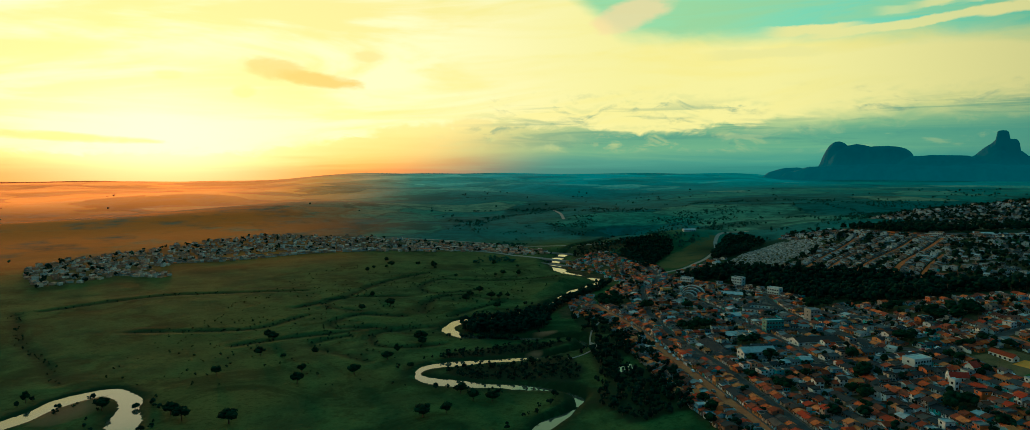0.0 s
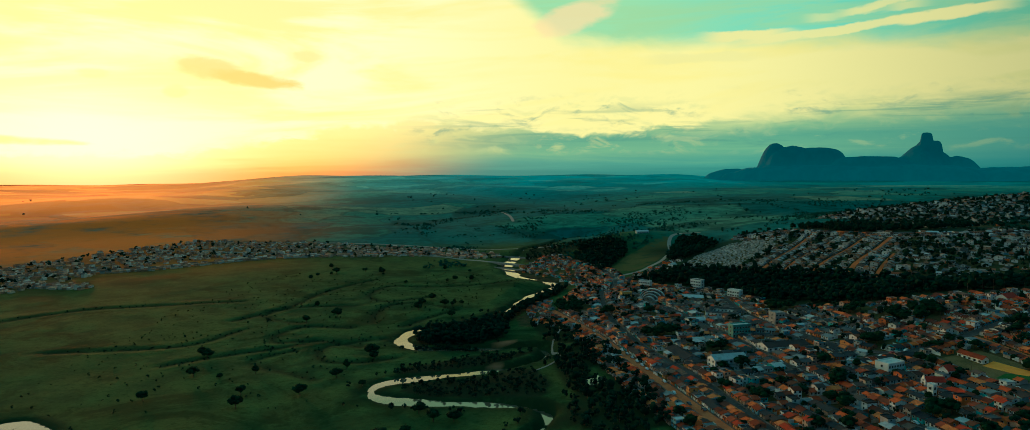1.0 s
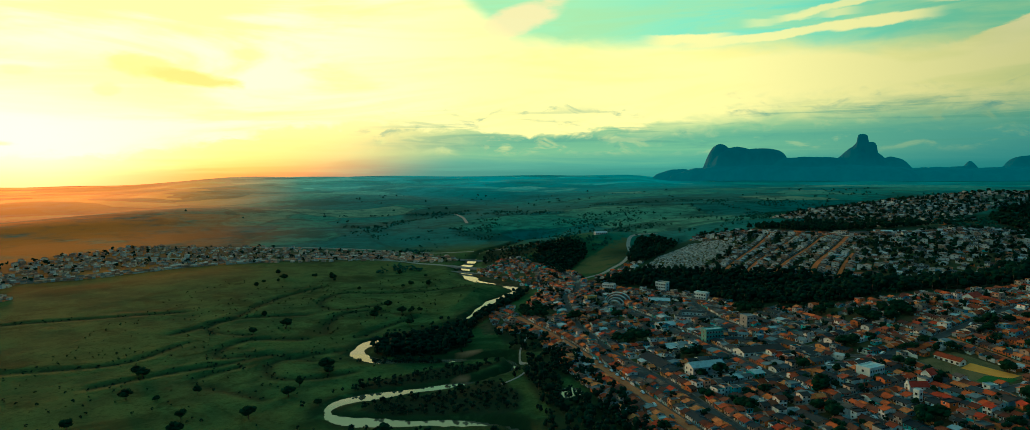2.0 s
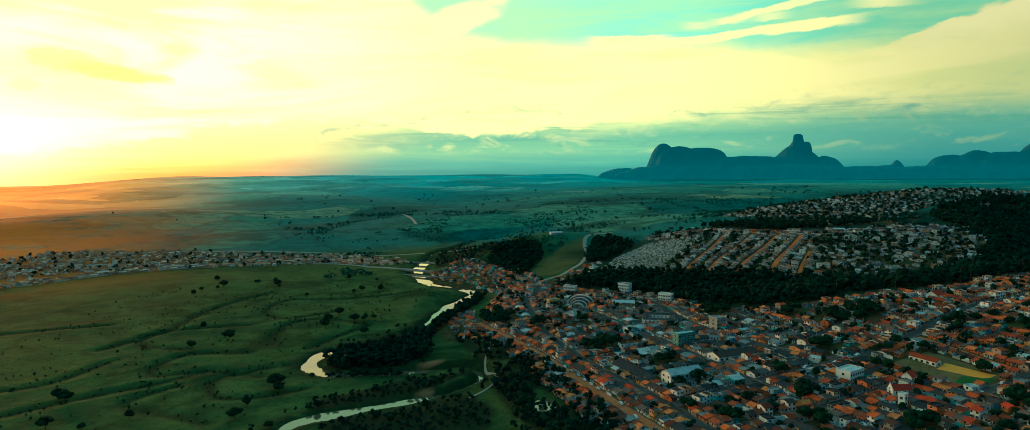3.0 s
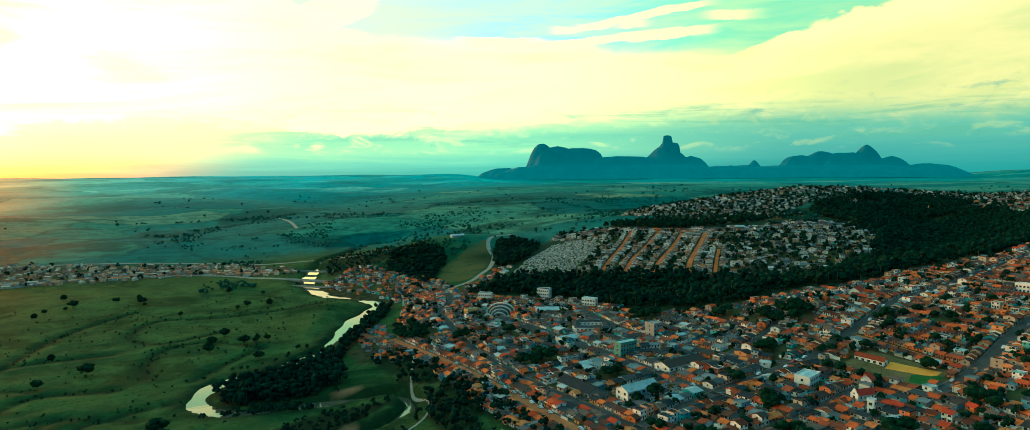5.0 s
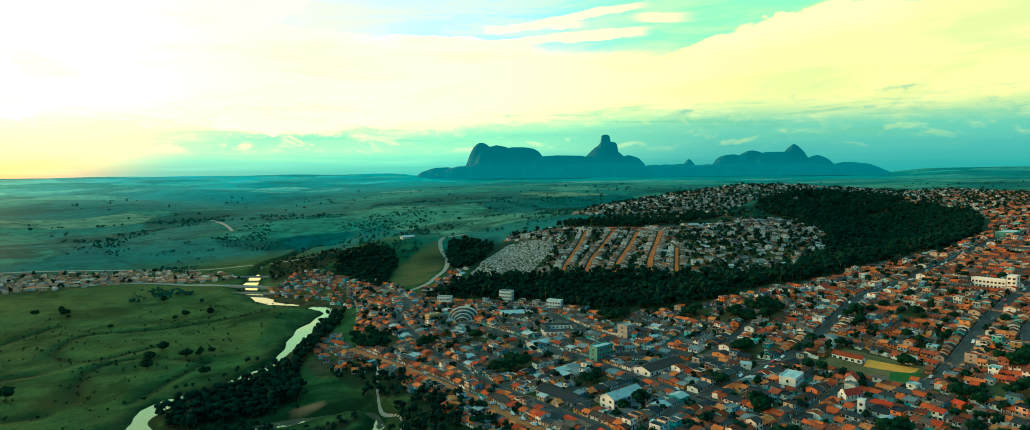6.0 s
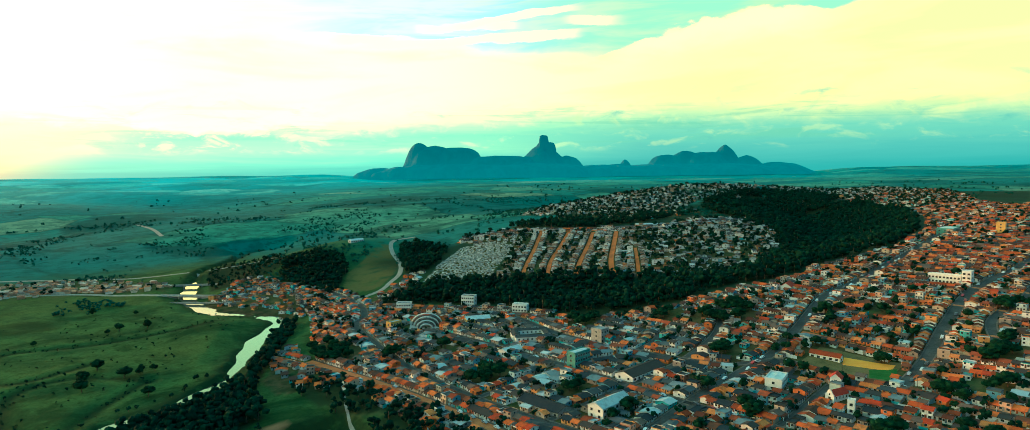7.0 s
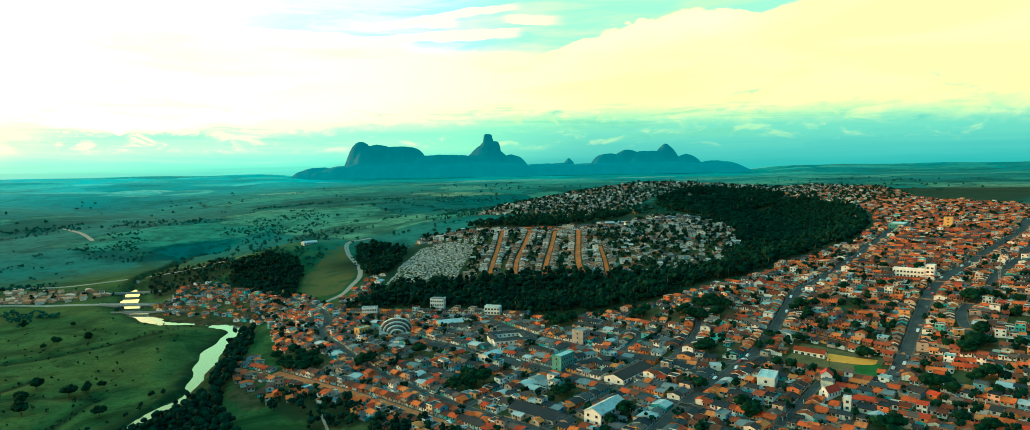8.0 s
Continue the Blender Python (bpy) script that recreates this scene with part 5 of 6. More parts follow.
KINDS = [
    (4.1, 5.9, 1, "tile", 1.0, "narrow rendered house with a weathered clay-tiled gable roof", False),
    (5.0, 5.2, 1, "tile", 1.05, "single-storey painted house with an orange clay-tiled roof", True),
    (3.9, 6.9, 1, "tile", 1.0, "deep narrow house with a stained clay-tiled roof", False),
    (5.8, 6.2, 1, "sheet", 0.7, "low house under a grey corrugated sheet roof", False),
    (4.5, 6.4, 2, "tile", 1.0, "two-storey painted house with a clay-tiled roof", False),
    (4.8, 5.8, 2, "flat", 0.0, "two-storey flat-roofed house with a parapet", False),
    (3.7, 4.8, 1, "tile", 0.85, "small house with a worn clay-tiled roof", False),
    (7.4, 8.1, 1, "sheet", 1.0, "wide workshop house under a dark sheet roof", False),
    (4.1, 5.4, 1, "flat", 0.0, "small flat-roofed house with stained render", False),
    (5.4, 5.1, 1, "tile", 1.15, "broad house with a broad clay-tiled roof", True),
]
STOREY = 2.3
SPOTS = []


def try_house(rng, x, y, ang, weights):
    kind = rng.choices(range(len(KINDS)), weights)[0]
    sx, sy = rng.uniform(0.9, 1.15), rng.uniform(0.88, 1.15)
    w, d = KINDS[kind][0] * sx, KINDS[kind][1] * sy
    return kind, sx, sy, w, d


def weights_at(x, y):
    # sheet-roofed business quarter in the middle, clay tiles elsewhere
    if 150 < x < 300 and 430 < y < 720:
        return [2, 1, 2, 7, 0.8, 1.6, 2, 11, 2.4, 1]
    return [5, 4, 5, 1.6, 1.5, 1.3, 4, 0.9, 1.6, 3]


def line_houses(name, seed):
    line, w, kind = STREETS[name]
    rng = random.Random(seed)
    p = np.array(line)
    seg = np.hypot(*np.diff(p, axis=0).T)
    total = seg.sum()
    at = np.concatenate([[0], np.cumsum(seg)])
    for side in (-1, 1):
        s = rng.uniform(1, 5)
        while s < total - 4:
            x, y = np.interp(s, at, p[:, 0]), np.interp(s, at, p[:, 1])
            x2, y2 = np.interp(min(s + 2, total), at, p[:, 0]), np.interp(min(s + 2, total), at, p[:, 1])
            a = math.atan2(y2 - y, x2 - x)
            kind_, sx, sy, hw, hd = try_house(rng, x, y, a, weights_at(x, y))
            off = w / 2 + 1.3 + hd / 2 + rng.uniform(0, 0.7)
            hx, hy = x + math.cos(a) * hw / 2 - side * math.sin(a) * off, y + math.sin(a) * hw / 2 + side * math.cos(a) * off
            face = a if side > 0 else a + math.pi
            if rng.random() < (0.35 if name == "main" and side < 0 else 0.94) and free(hx, hy, hw / 2 - 0.8, hd / 2 - 0.8, face):
                take(hx, hy, hw / 2 - 0.6, hd / 2 - 0.6, face)
                SPOTS.append((hx, hy, face, kind_, sx, sy))
            s += hw + rng.choice((0.15, 0.15, 0.3, 1.5))


def row_houses(poly, ang, seed, keep):
    """Back-to-back rows of houses sharing their side walls."""
    rng = random.Random(seed)
    c, s = math.cos(ang), math.sin(ang)
    us = [x * c + y * s for x, y in poly]
    vs_ = [-x * s + y * c for x, y in poly]
    v, side = min(vs_), 0
    while v < max(vs_):
        u = min(us)
        while u < max(us):
            bend = 3.0 * math.sin(u * 0.02)
            x, y = u * c - (v + bend) * s, u * s + (v + bend) * c
            kind_, sx, sy, hw, hd = try_house(rng, x, y, ang, weights_at(x, y))
            x, y = x + c * hw / 2, y + s * hw / 2
            face = ang + (math.pi if side else 0) + rng.uniform(-0.02, 0.02)
            if rng.random() < keep and bool(inside(np.array(x), np.array(y), poly)) and free(x, y, hw / 2 - 0.9, hd / 2 - 0.7, face):
                take(x, y, hw / 2 - 0.7, hd / 2 - 0.6, face)
                SPOTS.append((x, y, face, kind_, sx, sy))
            u += hw + rng.choice((0.1, 0.1, 0.1, 0.2, 2.5))
        v += 9.5 if side else 13.0
        side = 1 - side


def fill_houses(poly, gap, ang, seed, keep, jitter=0.12):
    rng = random.Random(seed)
    for x, y in scatter(poly, gap, seed, keep):
        a = ang + rng.uniform(-jitter, jitter) + rng.choice((0, math.pi / 2, math.pi, -math.pi / 2))
        kind_, sx, sy, hw, hd = try_house(rng, x, y, a, weights_at(x, y))
        if free(x, y, hw / 2, hd / 2, a):
            take(x, y, hw / 2 - 0.4, hd / 2 - 0.4, a)
            SPOTS.append((x, y, a, kind_, sx, sy))


for i_, n_ in enumerate(("main", "broad_street", "north_street", "cross_street", "avenue", "mid_street", "lane_a", "lane_b", "lane_c", "lane_d", "lane_e", "lane_f", "lane_g", "lane_h", "lane_i", "lane_j", "lane_k", "lane_l", "lane_m", "south_street", "square", "plateau_a", "plateau_b", "plateau_c", "plateau_d", "plateau_e", "plateau_top", "bank_lane", "village_street", "village_lane")):
    line_houses(n_, 100 + i_)

# groves between the houses, kept free of building
GROVES = [(158, 547, 17, 15), (319, 447, 16, 8), (335, 397, 10, 7), (219, 407, 14, 7), (341, 511, 26, 20), (299, 345, 16, 12), (325, 336, 10, 10), (375, 346, 20, 9), (238, 349, 12, 9), (287, 469, 12, 9), (406, 433, 12, 8), (104, 682, 18, 30), (133, 643, 8, 10), (171, 623, 10, 8), (228, 444, 9, 6), (378, 462, 14, 8), (456, 370, 12, 8), (200, 373, 10, 8), (164, 397, 8, 9), (276, 593, 16, 12), (181, 496, 8, 6), (426, 335, 14, 8), (323, 548, 12, 10)]
for gx, gy, ga_, gb_ in GROVES:
    TAKEN |= ((CX - gx) / ga_) ** 2 + ((CY - gy) / gb_) ** 2 < 1
row_houses(TOWN, radians(97), 7, 0.90)
fill_houses(TOWN, 6.0, radians(8), 7, 0.7, 0.05)
fill_houses(ROAD_FOOT, 7.0, radians(45), 14, 0.85, 0.4)
fill_houses(RIVERSIDE, 7.0, radians(70), 8, 0.85)
fill_houses(BRIDGE_END, 8.0, radians(40), 9, 0.8, 0.5)
fill_houses(PLATEAU, 8.0, radians(44), 10, 0.62, 0.06)
fill_houses(HILL, 9.5, radians(30), 11, 0.80, 0.3)
fill_houses(RAVINE[10:24], 17.0, radians(30), 17, 0.20, 0.5)
fill_houses(HILL_FOOT, 15.0, radians(30), 15, 0.5, 0.4)
fill_houses(FAR_CREST, 12.0, radians(30), 16, 0.7, 0.4)
fill_houses(RIDGE_EAST, 11.0, radians(30), 12, 0.8, 0.5)
fill_houses(VILLAGE, 9.5, radians(-20), 13, 0.62, 0.3)
near_spots = sorted((s for s in SPOTS if 85 < s[0] < 470 and s[1] < 640), key=lambda s: (s[0] - 250) ** 2 + (s[1] - 375) ** 2)[:300]
chosen = set(near_spots)


def base_z(x, y, a, w, d):
    c, s = math.cos(a), math.sin(a)
    return min(ground_z(x + i * w / 2 * c - j * d / 2 * s, y + i * w / 2 * s + j * d / 2 * c) for i in (-1, 1) for j in (-1, 1)) + 0.35


protos = {}
for x, y, a, kind_, sx, sy in near_spots:
    m = pose(x, y, base_z(x, y, a, KINDS[kind_][0], KINDS[kind_][1]), 0, 0, math.degrees(a))
    if kind_ not in protos:
        protos[kind_] = house(*KINDS[kind_])
        ob = protos[kind_]
        ob.matrix_basis = m
    else:
        ob = copy_thing(protos[kind_], m)
    ob.scale = (sx, sy, 1)


def house_arrays(rng, w, d, h, roof, rise, full):
    """Walls, roof and openings of one house as places, triangles and materials."""
    V, T, M = [], [], []

    def quad(a, b, c, e, mi):
        n = len(V)
        V.extend((a, b, c, e))
        T.extend(((n, n + 1, n + 2), (n, n + 2, n + 3)))
        M.extend((mi, mi))

    x, y = w / 2, d / 2
    top = h
    n = len(V)
    V.extend(((-x, -y, -2.5), (x, -y, -2.5), (x, y, -2.5), (-x, y, -2.5), (-x, -y, top), (x, -y, top), (x, y, top), (-x, y, top)))
    for a, b, c, e in ((0, 1, 5, 4), (1, 2, 6, 5), (2, 3, 7, 6), (3, 0, 4, 7)):
        T.extend(((n + a, n + b, n + c), (n + a, n + c, n + e)))
        M.extend((0, 0))
    if roof == "flat":
        T.extend(((n + 4, n + 5, n + 6), (n + 4, n + 6, n + 7)))
        M.extend((2, 2))
        p = 0.5
        for a, b in (((-x, -y), (x, -y)), ((x, -y), (x, y)), ((x, y), (-x, y)), ((-x, y), (-x, -y))):
            quad((a[0], a[1], top), (b[0], b[1], top), (b[0], b[1], top + p), (a[0], a[1], top + p), 0)
    else:
        V.extend(((-x, 0, h + rise), (x, 0, h + rise)))
        T.extend(((n + 7, n + 4, n + 8), (n + 5, n + 6, n + 9)))
        M.extend((0, 0))
        o, mi = 0.45, 1 if roof == "tile" else 2
        drop = o * rise / y
        n = len(V)
        V.extend(((-x - o, -y - o, h - drop), (x + o, -y - o, h - drop), (x + o, 0, h + rise + 0.02), (-x - o, 0, h + rise + 0.02), (x + o, y + o, h - drop), (-x - o, y + o, h - drop), (-x - o, -y - o, h - drop - 0.2), (x + o, -y - o, h - drop - 0.2), (x + o, y + o, h - drop - 0.2), (-x - o, y + o, h - drop - 0.2)))
        for t in ((0, 1, 2), (0, 2, 3), (3, 2, 4), (3, 4, 5), (6, 7, 1), (6, 1, 0), (8, 9, 5), (8, 5, 4)):
            T.append(tuple(n + q for q in t))
            M.append(mi)
    if full:
        for s in range(int(round(h / STOREY))):
            z = 1.0 + STOREY * s
            for side in (-1, 1):
                yy = side * (y + 0.04)
                for px in (-0.3, 0.28):
                    a, b = px * w - 0.55 * side, px * w + 0.55 * side
                    if side < 0:
                        a, b = px * w - 0.55, px * w + 0.55
                    quad((a, yy, z), (b, yy, z), (b, yy, z + 1.1), (a, yy, z + 1.1), 3)
                xx = side * (x + 0.04)
                quad((xx, -0.5 * side, z), (xx, 0.5 * side, z), (xx, 0.5 * side, z + 1.0), (xx, -0.5 * side, z + 1.0), 3)
        quad((-0.45, -y - 0.05, 0), (0.45, -y - 0.05, 0), (0.45, -y - 0.05, 2.1), (-0.45, -y - 0.05, 2.1), 4)
    return np.array(V), np.array(T), np.array(M)


def house_rows(name, label, spots, seed, full, far=None):
    """Rows of houses beyond counting as one object."""
    rng = random.Random(seed)
    vs, ts, ms, off = [], [], [], 0
    for x, y, a, kind_, sx, sy in spots:
        w, d, st, roof, rise = KINDS[kind_][:5]
        w, d = w * sx, d * sy
        v, t, m = house_arrays(rng, w, d, STOREY * st * rng.uniform(0.92, 1.1), roof, rise, full)
        c, s = math.cos(a), math.sin(a)
        v = v @ np.array([[c, s, 0], [-s, c, 0], [0, 0, 1]]) + [x, y, base_z(x, y, a, w, d)]
        vs.append(v)
        ts.append(t + off)
        ms.append(m)
        off += len(v)
    me = tri_mesh(name, np.vstack(vs), np.vstack(ts), [{mat_village_roof: mat_village_wall, mat_far_roof: mat_hill_wall}.get(far, mat_wall_i), far or mat_tile_i, far or mat_sheet_i, mat_glass, mat_bark], np.concatenate(ms))
    return tagged(new(name, me), label, "houses", kind="stuff")


rest = [s for s in SPOTS if s not in chosen]
town_rest = [s for s in rest if s[1] < 900 and s[0] > 60 and not bool(inside(np.array(s[0]), np.array(s[1]), PLATEAU))]
plateau_rest = [s for s in rest if bool(inside(np.array(s[0]), np.array(s[1]), PLATEAU))]
hill_rest = [s for s in rest if s[1] >= 900 and s[0] > 180 and s not in set(plateau_rest)]
bridge_rest = [s for s in rest if s[1] >= 900 and 75 < s[0] <= 180]
village_rest = [s for s in rest if s[0] <= 75 and s[1] > 780]
house_rows("town_houses", "crowded rows of low painted houses with clay and sheet roofs", town_rest, 21, True)
house_rows("plateau_houses", "low houses along clay streets on the plateau", plateau_rest, 22, True, mat_far_roof)
house_rows("hill_houses", "pale houses crowded over the far hill", hill_rest, 23, False, mat_far_roof)
house_rows("bridge_houses", "small clay-roofed houses by the bridge end", bridge_rest, 24, True)
house_rows("village_houses", "far village of pale low houses beside the plain", village_rest, 25, False, mat_village_roof)

# ---- yard walls behind the houses ----
wall_rng = random.Random(33)
vs, ts, off = [], [], 0
for x, y, a, kind_, sx, sy in SPOTS:
    if not (85 < x < 620 and y < 720) or wall_rng.random() < 0.35:
        continue
    w, d = KINDS[kind_][0] * sx, KINDS[kind_][1] * sy
    c, s = math.cos(a), math.sin(a)
    back = wall_rng.uniform(2.0, 5.0)
    runs = [((w / 2, d / 2), (w / 2, d / 2 + back)), ((w / 2, d / 2 + back), (-w / 2, d / 2 + back)), ((-w / 2, d / 2 + back), (-w / 2, d / 2))]
    for (ax, ay), (bx, by) in runs[: wall_rng.choice((1, 2, 3, 3))]:
        ln = math.hypot(bx - ax, by - ay)
        nx_, ny_ = -(by - ay) / ln * 0.09, (bx - ax) / ln * 0.09
        z = ground_z(x + c * ax - s * ay, y + s * ax + c * ay)
        h = wall_rng.uniform(1.6, 2.4)
        loc = [(ax + nx_, ay + ny_), (bx + nx_, by + ny_), (bx - nx_, by - ny_), (ax - nx_, ay - ny_)]
        ring = [(x + c * px - s * py, y + s * px + c * py) for px, py in loc]
        vs += [(px, py, z - 1.5) for px, py in ring] + [(px, py, z + h) for px, py in ring]
        ts += [(q0 + off, q1 + off, q2 + off) for q0, q1, q2 in ((4, 5, 6), (4, 6, 7), (0, 1, 5), (0, 5, 4), (1, 2, 6), (1, 6, 5), (2, 3, 7), (2, 7, 6), (3, 0, 4), (3, 4, 7))]
        off += 8
tagged(new("yard_walls", tri_mesh("yard_walls", vs, ts, [mat_wall_i])), "rendered yard walls behind the crowded houses", "walls", kind="stuff")

# ---- trees ----


def tree(seed, radius, tall, label):
    """A broad tree: tapered trunk, limbs, and a crown of many clumps and loose leaves."""
    rng = random.Random(seed)
    ob = tagged(empty("tree", pose(0, 0, 0)), label, "tree", "single trees")
    bm = bmesh.new()
    tube(bm, (0, 0, -0.6), (0.1, 0, tall * 0.35), radius * 0.09, radius * 0.06)
    tube(bm, (0.1, 0, tall * 0.35), (0, 0.1, tall * 0.8), radius * 0.06, radius * 0.02)
    for i in range(6):
        a = 6.283 * i / 6 + rng.uniform(-0.4, 0.4)
        tube(bm, (0.08, 0, tall * rng.uniform(0.28, 0.42)), (math.cos(a) * radius * 0.6, math.sin(a) * radius * 0.6, tall * rng.uniform(0.55, 0.75)), radius * 0.04, radius * 0.012, 6)
    part("trunk", bm, mat_bark, ob)
    v, t = blob_template(rng, 20, radius, 0.8, 2)
    v = v * [1, 1, tall * 0.42 / radius] + [0, 0, tall * 0.66]
    pts, tri = [v], [t]
    off = len(v)
    leaf = []
    for i in range(420):
        c = v[rng.randrange(len(v))] + np.array([rng.gauss(0, 0.28) for _ in range(3)])
        s = radius * rng.uniform(0.05, 0.10)
        e = np.array([[rng.gauss(0, s) for _ in range(3)] for _ in range(3)])
        leaf.append(c + e)
    leaf = np.vstack(leaf)
    pts.append(leaf)
    tri.append(np.arange(len(leaf)).reshape(-1, 3) + off)
    me = tri_mesh("crown", np.vstack(pts), np.vstack(tri), [mat_leaf])
    part("crown", me, None, ob)
    return ob


TREE_KINDS = [tree(41, 3.6, 7.0, "dark broad-crowned tree standing alone"), tree(42, 4.6, 8.5, "large dark spreading tree with a rounded crown"), tree(43, 2.8, 7.5, "slim upright dark tree"), tree(44, 2.3, 4.4, "low dark bushy tree"), tree(45, 4.0, 7.4, "dark leafy tree with an uneven crown")]
placed_kinds = set()
tree_rng = random.Random(5)


def plant(x, y, kind_, size=1.0):
    m = pose(x, y, ground_z(x, y) - 0.1, 0, 0, tree_rng.uniform(0, 360))
    ob = TREE_KINDS[kind_]
    if kind_ in placed_kinds:
        ob = copy_thing(ob, m)
    else:
        placed_kinds.add(kind_)
        ob.matrix_basis = m
    s = size * tree_rng.uniform(0.85, 1.15)
    ob.scale = (s, s, s * tree_rng.uniform(0.9, 1.1))


PLAIN_TREES = [(-197, 514), (-146, 445), (-151, 471), (-95, 502), (-112, 466), (-74, 481), (-210, 568), (-209, 464), (-77, 557), (-162, 373), (-177, 508), (-192, 379), (-203, 388), (-305, 410), (-52, 383), (-39, 389), (-33, 424), (-24, 411), (-248, 395), (-231, 401), (-195, 936), (-189, 1001), (-198, 909), (-115, 969), (-25, 969), (-155, 517), (-12, 411)]
MORE_TREES = [(-74, 548), (-174, 956), (-179, 946), (-111, 946), (-136, 966), (-21, 879), (-37, 766), (-157, 745), (-128, 696), (-205, 564), (-153, 674), (-49, 719), (-23, 739), (-91, 521), (15, 484), (-11, 886), (10, 878), (-48, 735), (-14, 737), (-4, 742), (-15, 686), (-108, 937), (-11, 899), (-73, 870), (-12, 743), (9, 948), (-47, 746)]
for x, y in PLAIN_TREES + MORE_TREES:
    plant(x, y, tree_rng.choice((0, 1, 2, 3, 4)))
for gx, gy, ga_, gb_ in GROVES:
    for i in range(max(3, int(ga_ * gb_ / 24))):
        a, r = tree_rng.uniform(0, 6.283), math.sqrt(tree_rng.random())
        plant(gx + ga_ * r * math.cos(a) * 0.85, gy + gb_ * r * math.sin(a) * 0.85, tree_rng.choice((0, 1, 3, 4)))
# yard trees wherever the town leaves room
count = 0
for x, y in scatter(TOWN, 9.0, 77, 0.9):
    if count < 130 and x < 520 and y < 640 and free(x, y, 1.5, 1.5, 0):
        plant(x, y, tree_rng.choice((0, 3, 3, 4, 2)), tree_rng.uniform(0.6, 1.0))
        take(x, y, 2, 2, 0)
        count += 1
yard = [p for p in scatter(TOWN, 8.0, 78, 0.8) if free(p[0], p[1], 1.0, 1.0, 0)]
wood("yard_trees", yard, "dark garden trees and shrubs between the houses", (1.8, 3.4), 3)
wood("ravine_wood", [p for p in scatter(RAVINE, 7.0, 31, 0.96) if free(p[0], p[1], 1.0, 1.0, 0) and noise.noise(Vector((p[0] * 0.016, p[1] * 0.016, 7.0))) < 0.34 + 0.4 * (p[0] < 480)], "dense dark woodland on the slope below the plateau", (2.6, 6.6), 4)
wood("oxbow_wood", scatter(OXBOW, 6.2, 32), "dense dark riverside wood inside the river bend", (3.4, 5.6), 5)
wood("bank_wood", scatter(RIGHT_BANK, 6.0, 33), "dark trees along the river bank", (3.0, 5.0), 6)
wood("low_bank_wood", scatter(LOW_BANK, 6.0, 34, 0.9), "scrub and trees on the low river bank", (1.8, 4.2), 7)
wood("meadow_wood", scatter(MEADOW, 6.0, 37, 0.6), "scrubby dark trees on the meadow beside the street", (1.8, 4.0), 14)
wood("vale_wood", scatter(VALE, 8.5, 38, 0.9), "dark trees in the vale behind the plateau", (3.0, 6.0), 15)
wood("bend_scrub", scatter(BEND, 4.6, 39, 0.75) + scatter(BANK_NORTH, 4.6, 40, 0.8) + scatter([(-46, 574), (4, 558), (8, 574), (-38, 590)], 3.6, 42), "dark scrub inside the river bend", (0.9, 2.3), 16)
wood("north_bank_wood", scatter(NORTH_BANK, 8.0, 41, 0.6), "dark trees beyond the bridges", (1.4, 3.2), 17)
wood("knoll_wood", scatter(KNOLL, 7.5, 35, 0.9), "dark trees on the side of the knoll", (3.0, 5.5), 8)
wood("road_wood", scatter(ROAD_WOOD, 7.5, 36, 0.9), "dark trees beside the hill road", (3.0, 5.5), 9)
bank_rng = random.Random(6)
bank = []
for line_ in (RIVER, RIVER_NORTH):
    for (x, y), (x2, y2) in zip(line_[:-1], line_[1:]):
        d = math.hypot(x2 - x, y2 - y)
        for s in (-1, 1):
            if bank_rng.random() < (0.5 if noise.noise(Vector((x * 0.02, y * 0.02, s))) > 0.0 else 0.06) * (1.0 if line_ is RIVER else 0.2):
                o = s * bank_rng.uniform(13, 19)
                bank.append((x - (y2 - y) / d * o, y + (x2 - x) / d * o))
wood("river_fringe", bank, "bushes and small trees along the river banks", (1.0, 2.6), 10)
scar_rng = random.Random(9)
tufts = []
for s in SCARS:
    for x, y in s:
        for i in range(3):
            if scar_rng.random() < 0.5:
                tufts.append((x + scar_rng.gauss(0, 3.5), y + scar_rng.gauss(0, 3.5)))
for x, y in scatter([(-300, 440), (-60, 440), (-80, 520), (-60, 600), (-60, 660), (40, 760), (90, 850), (60, 960), (-260, 960), (-300, 700)], 9.0, 91, 0.5):
    if noise.fractal(Vector((x * 0.02, y * 0.02, 3.0)), 1.0, 2.0, 4) > 0.0:
        tufts.append((x, y))
wood("rushes", tufts, "dark rush tufts along old river channels", (0.5, 1.2), 11)
far_rng = random.Random(8)
uplands = []
while len(uplands) < 520:
    a, r = far_rng.uniform(-0.75, 1.45), far_rng.uniform(1130, 2700)
    x, y = math.sin(a) * r, math.cos(a) * r
    if noise.fractal(Vector((x * 0.004, y * 0.004, 1.5)), 1.0, 2.0, 4) > (0.22 if a > -0.12 else 0.5) or far_rng.random() < (0.03 if a > -0.12 else 0.004):
        uplands.append((x, y))
scrub = []
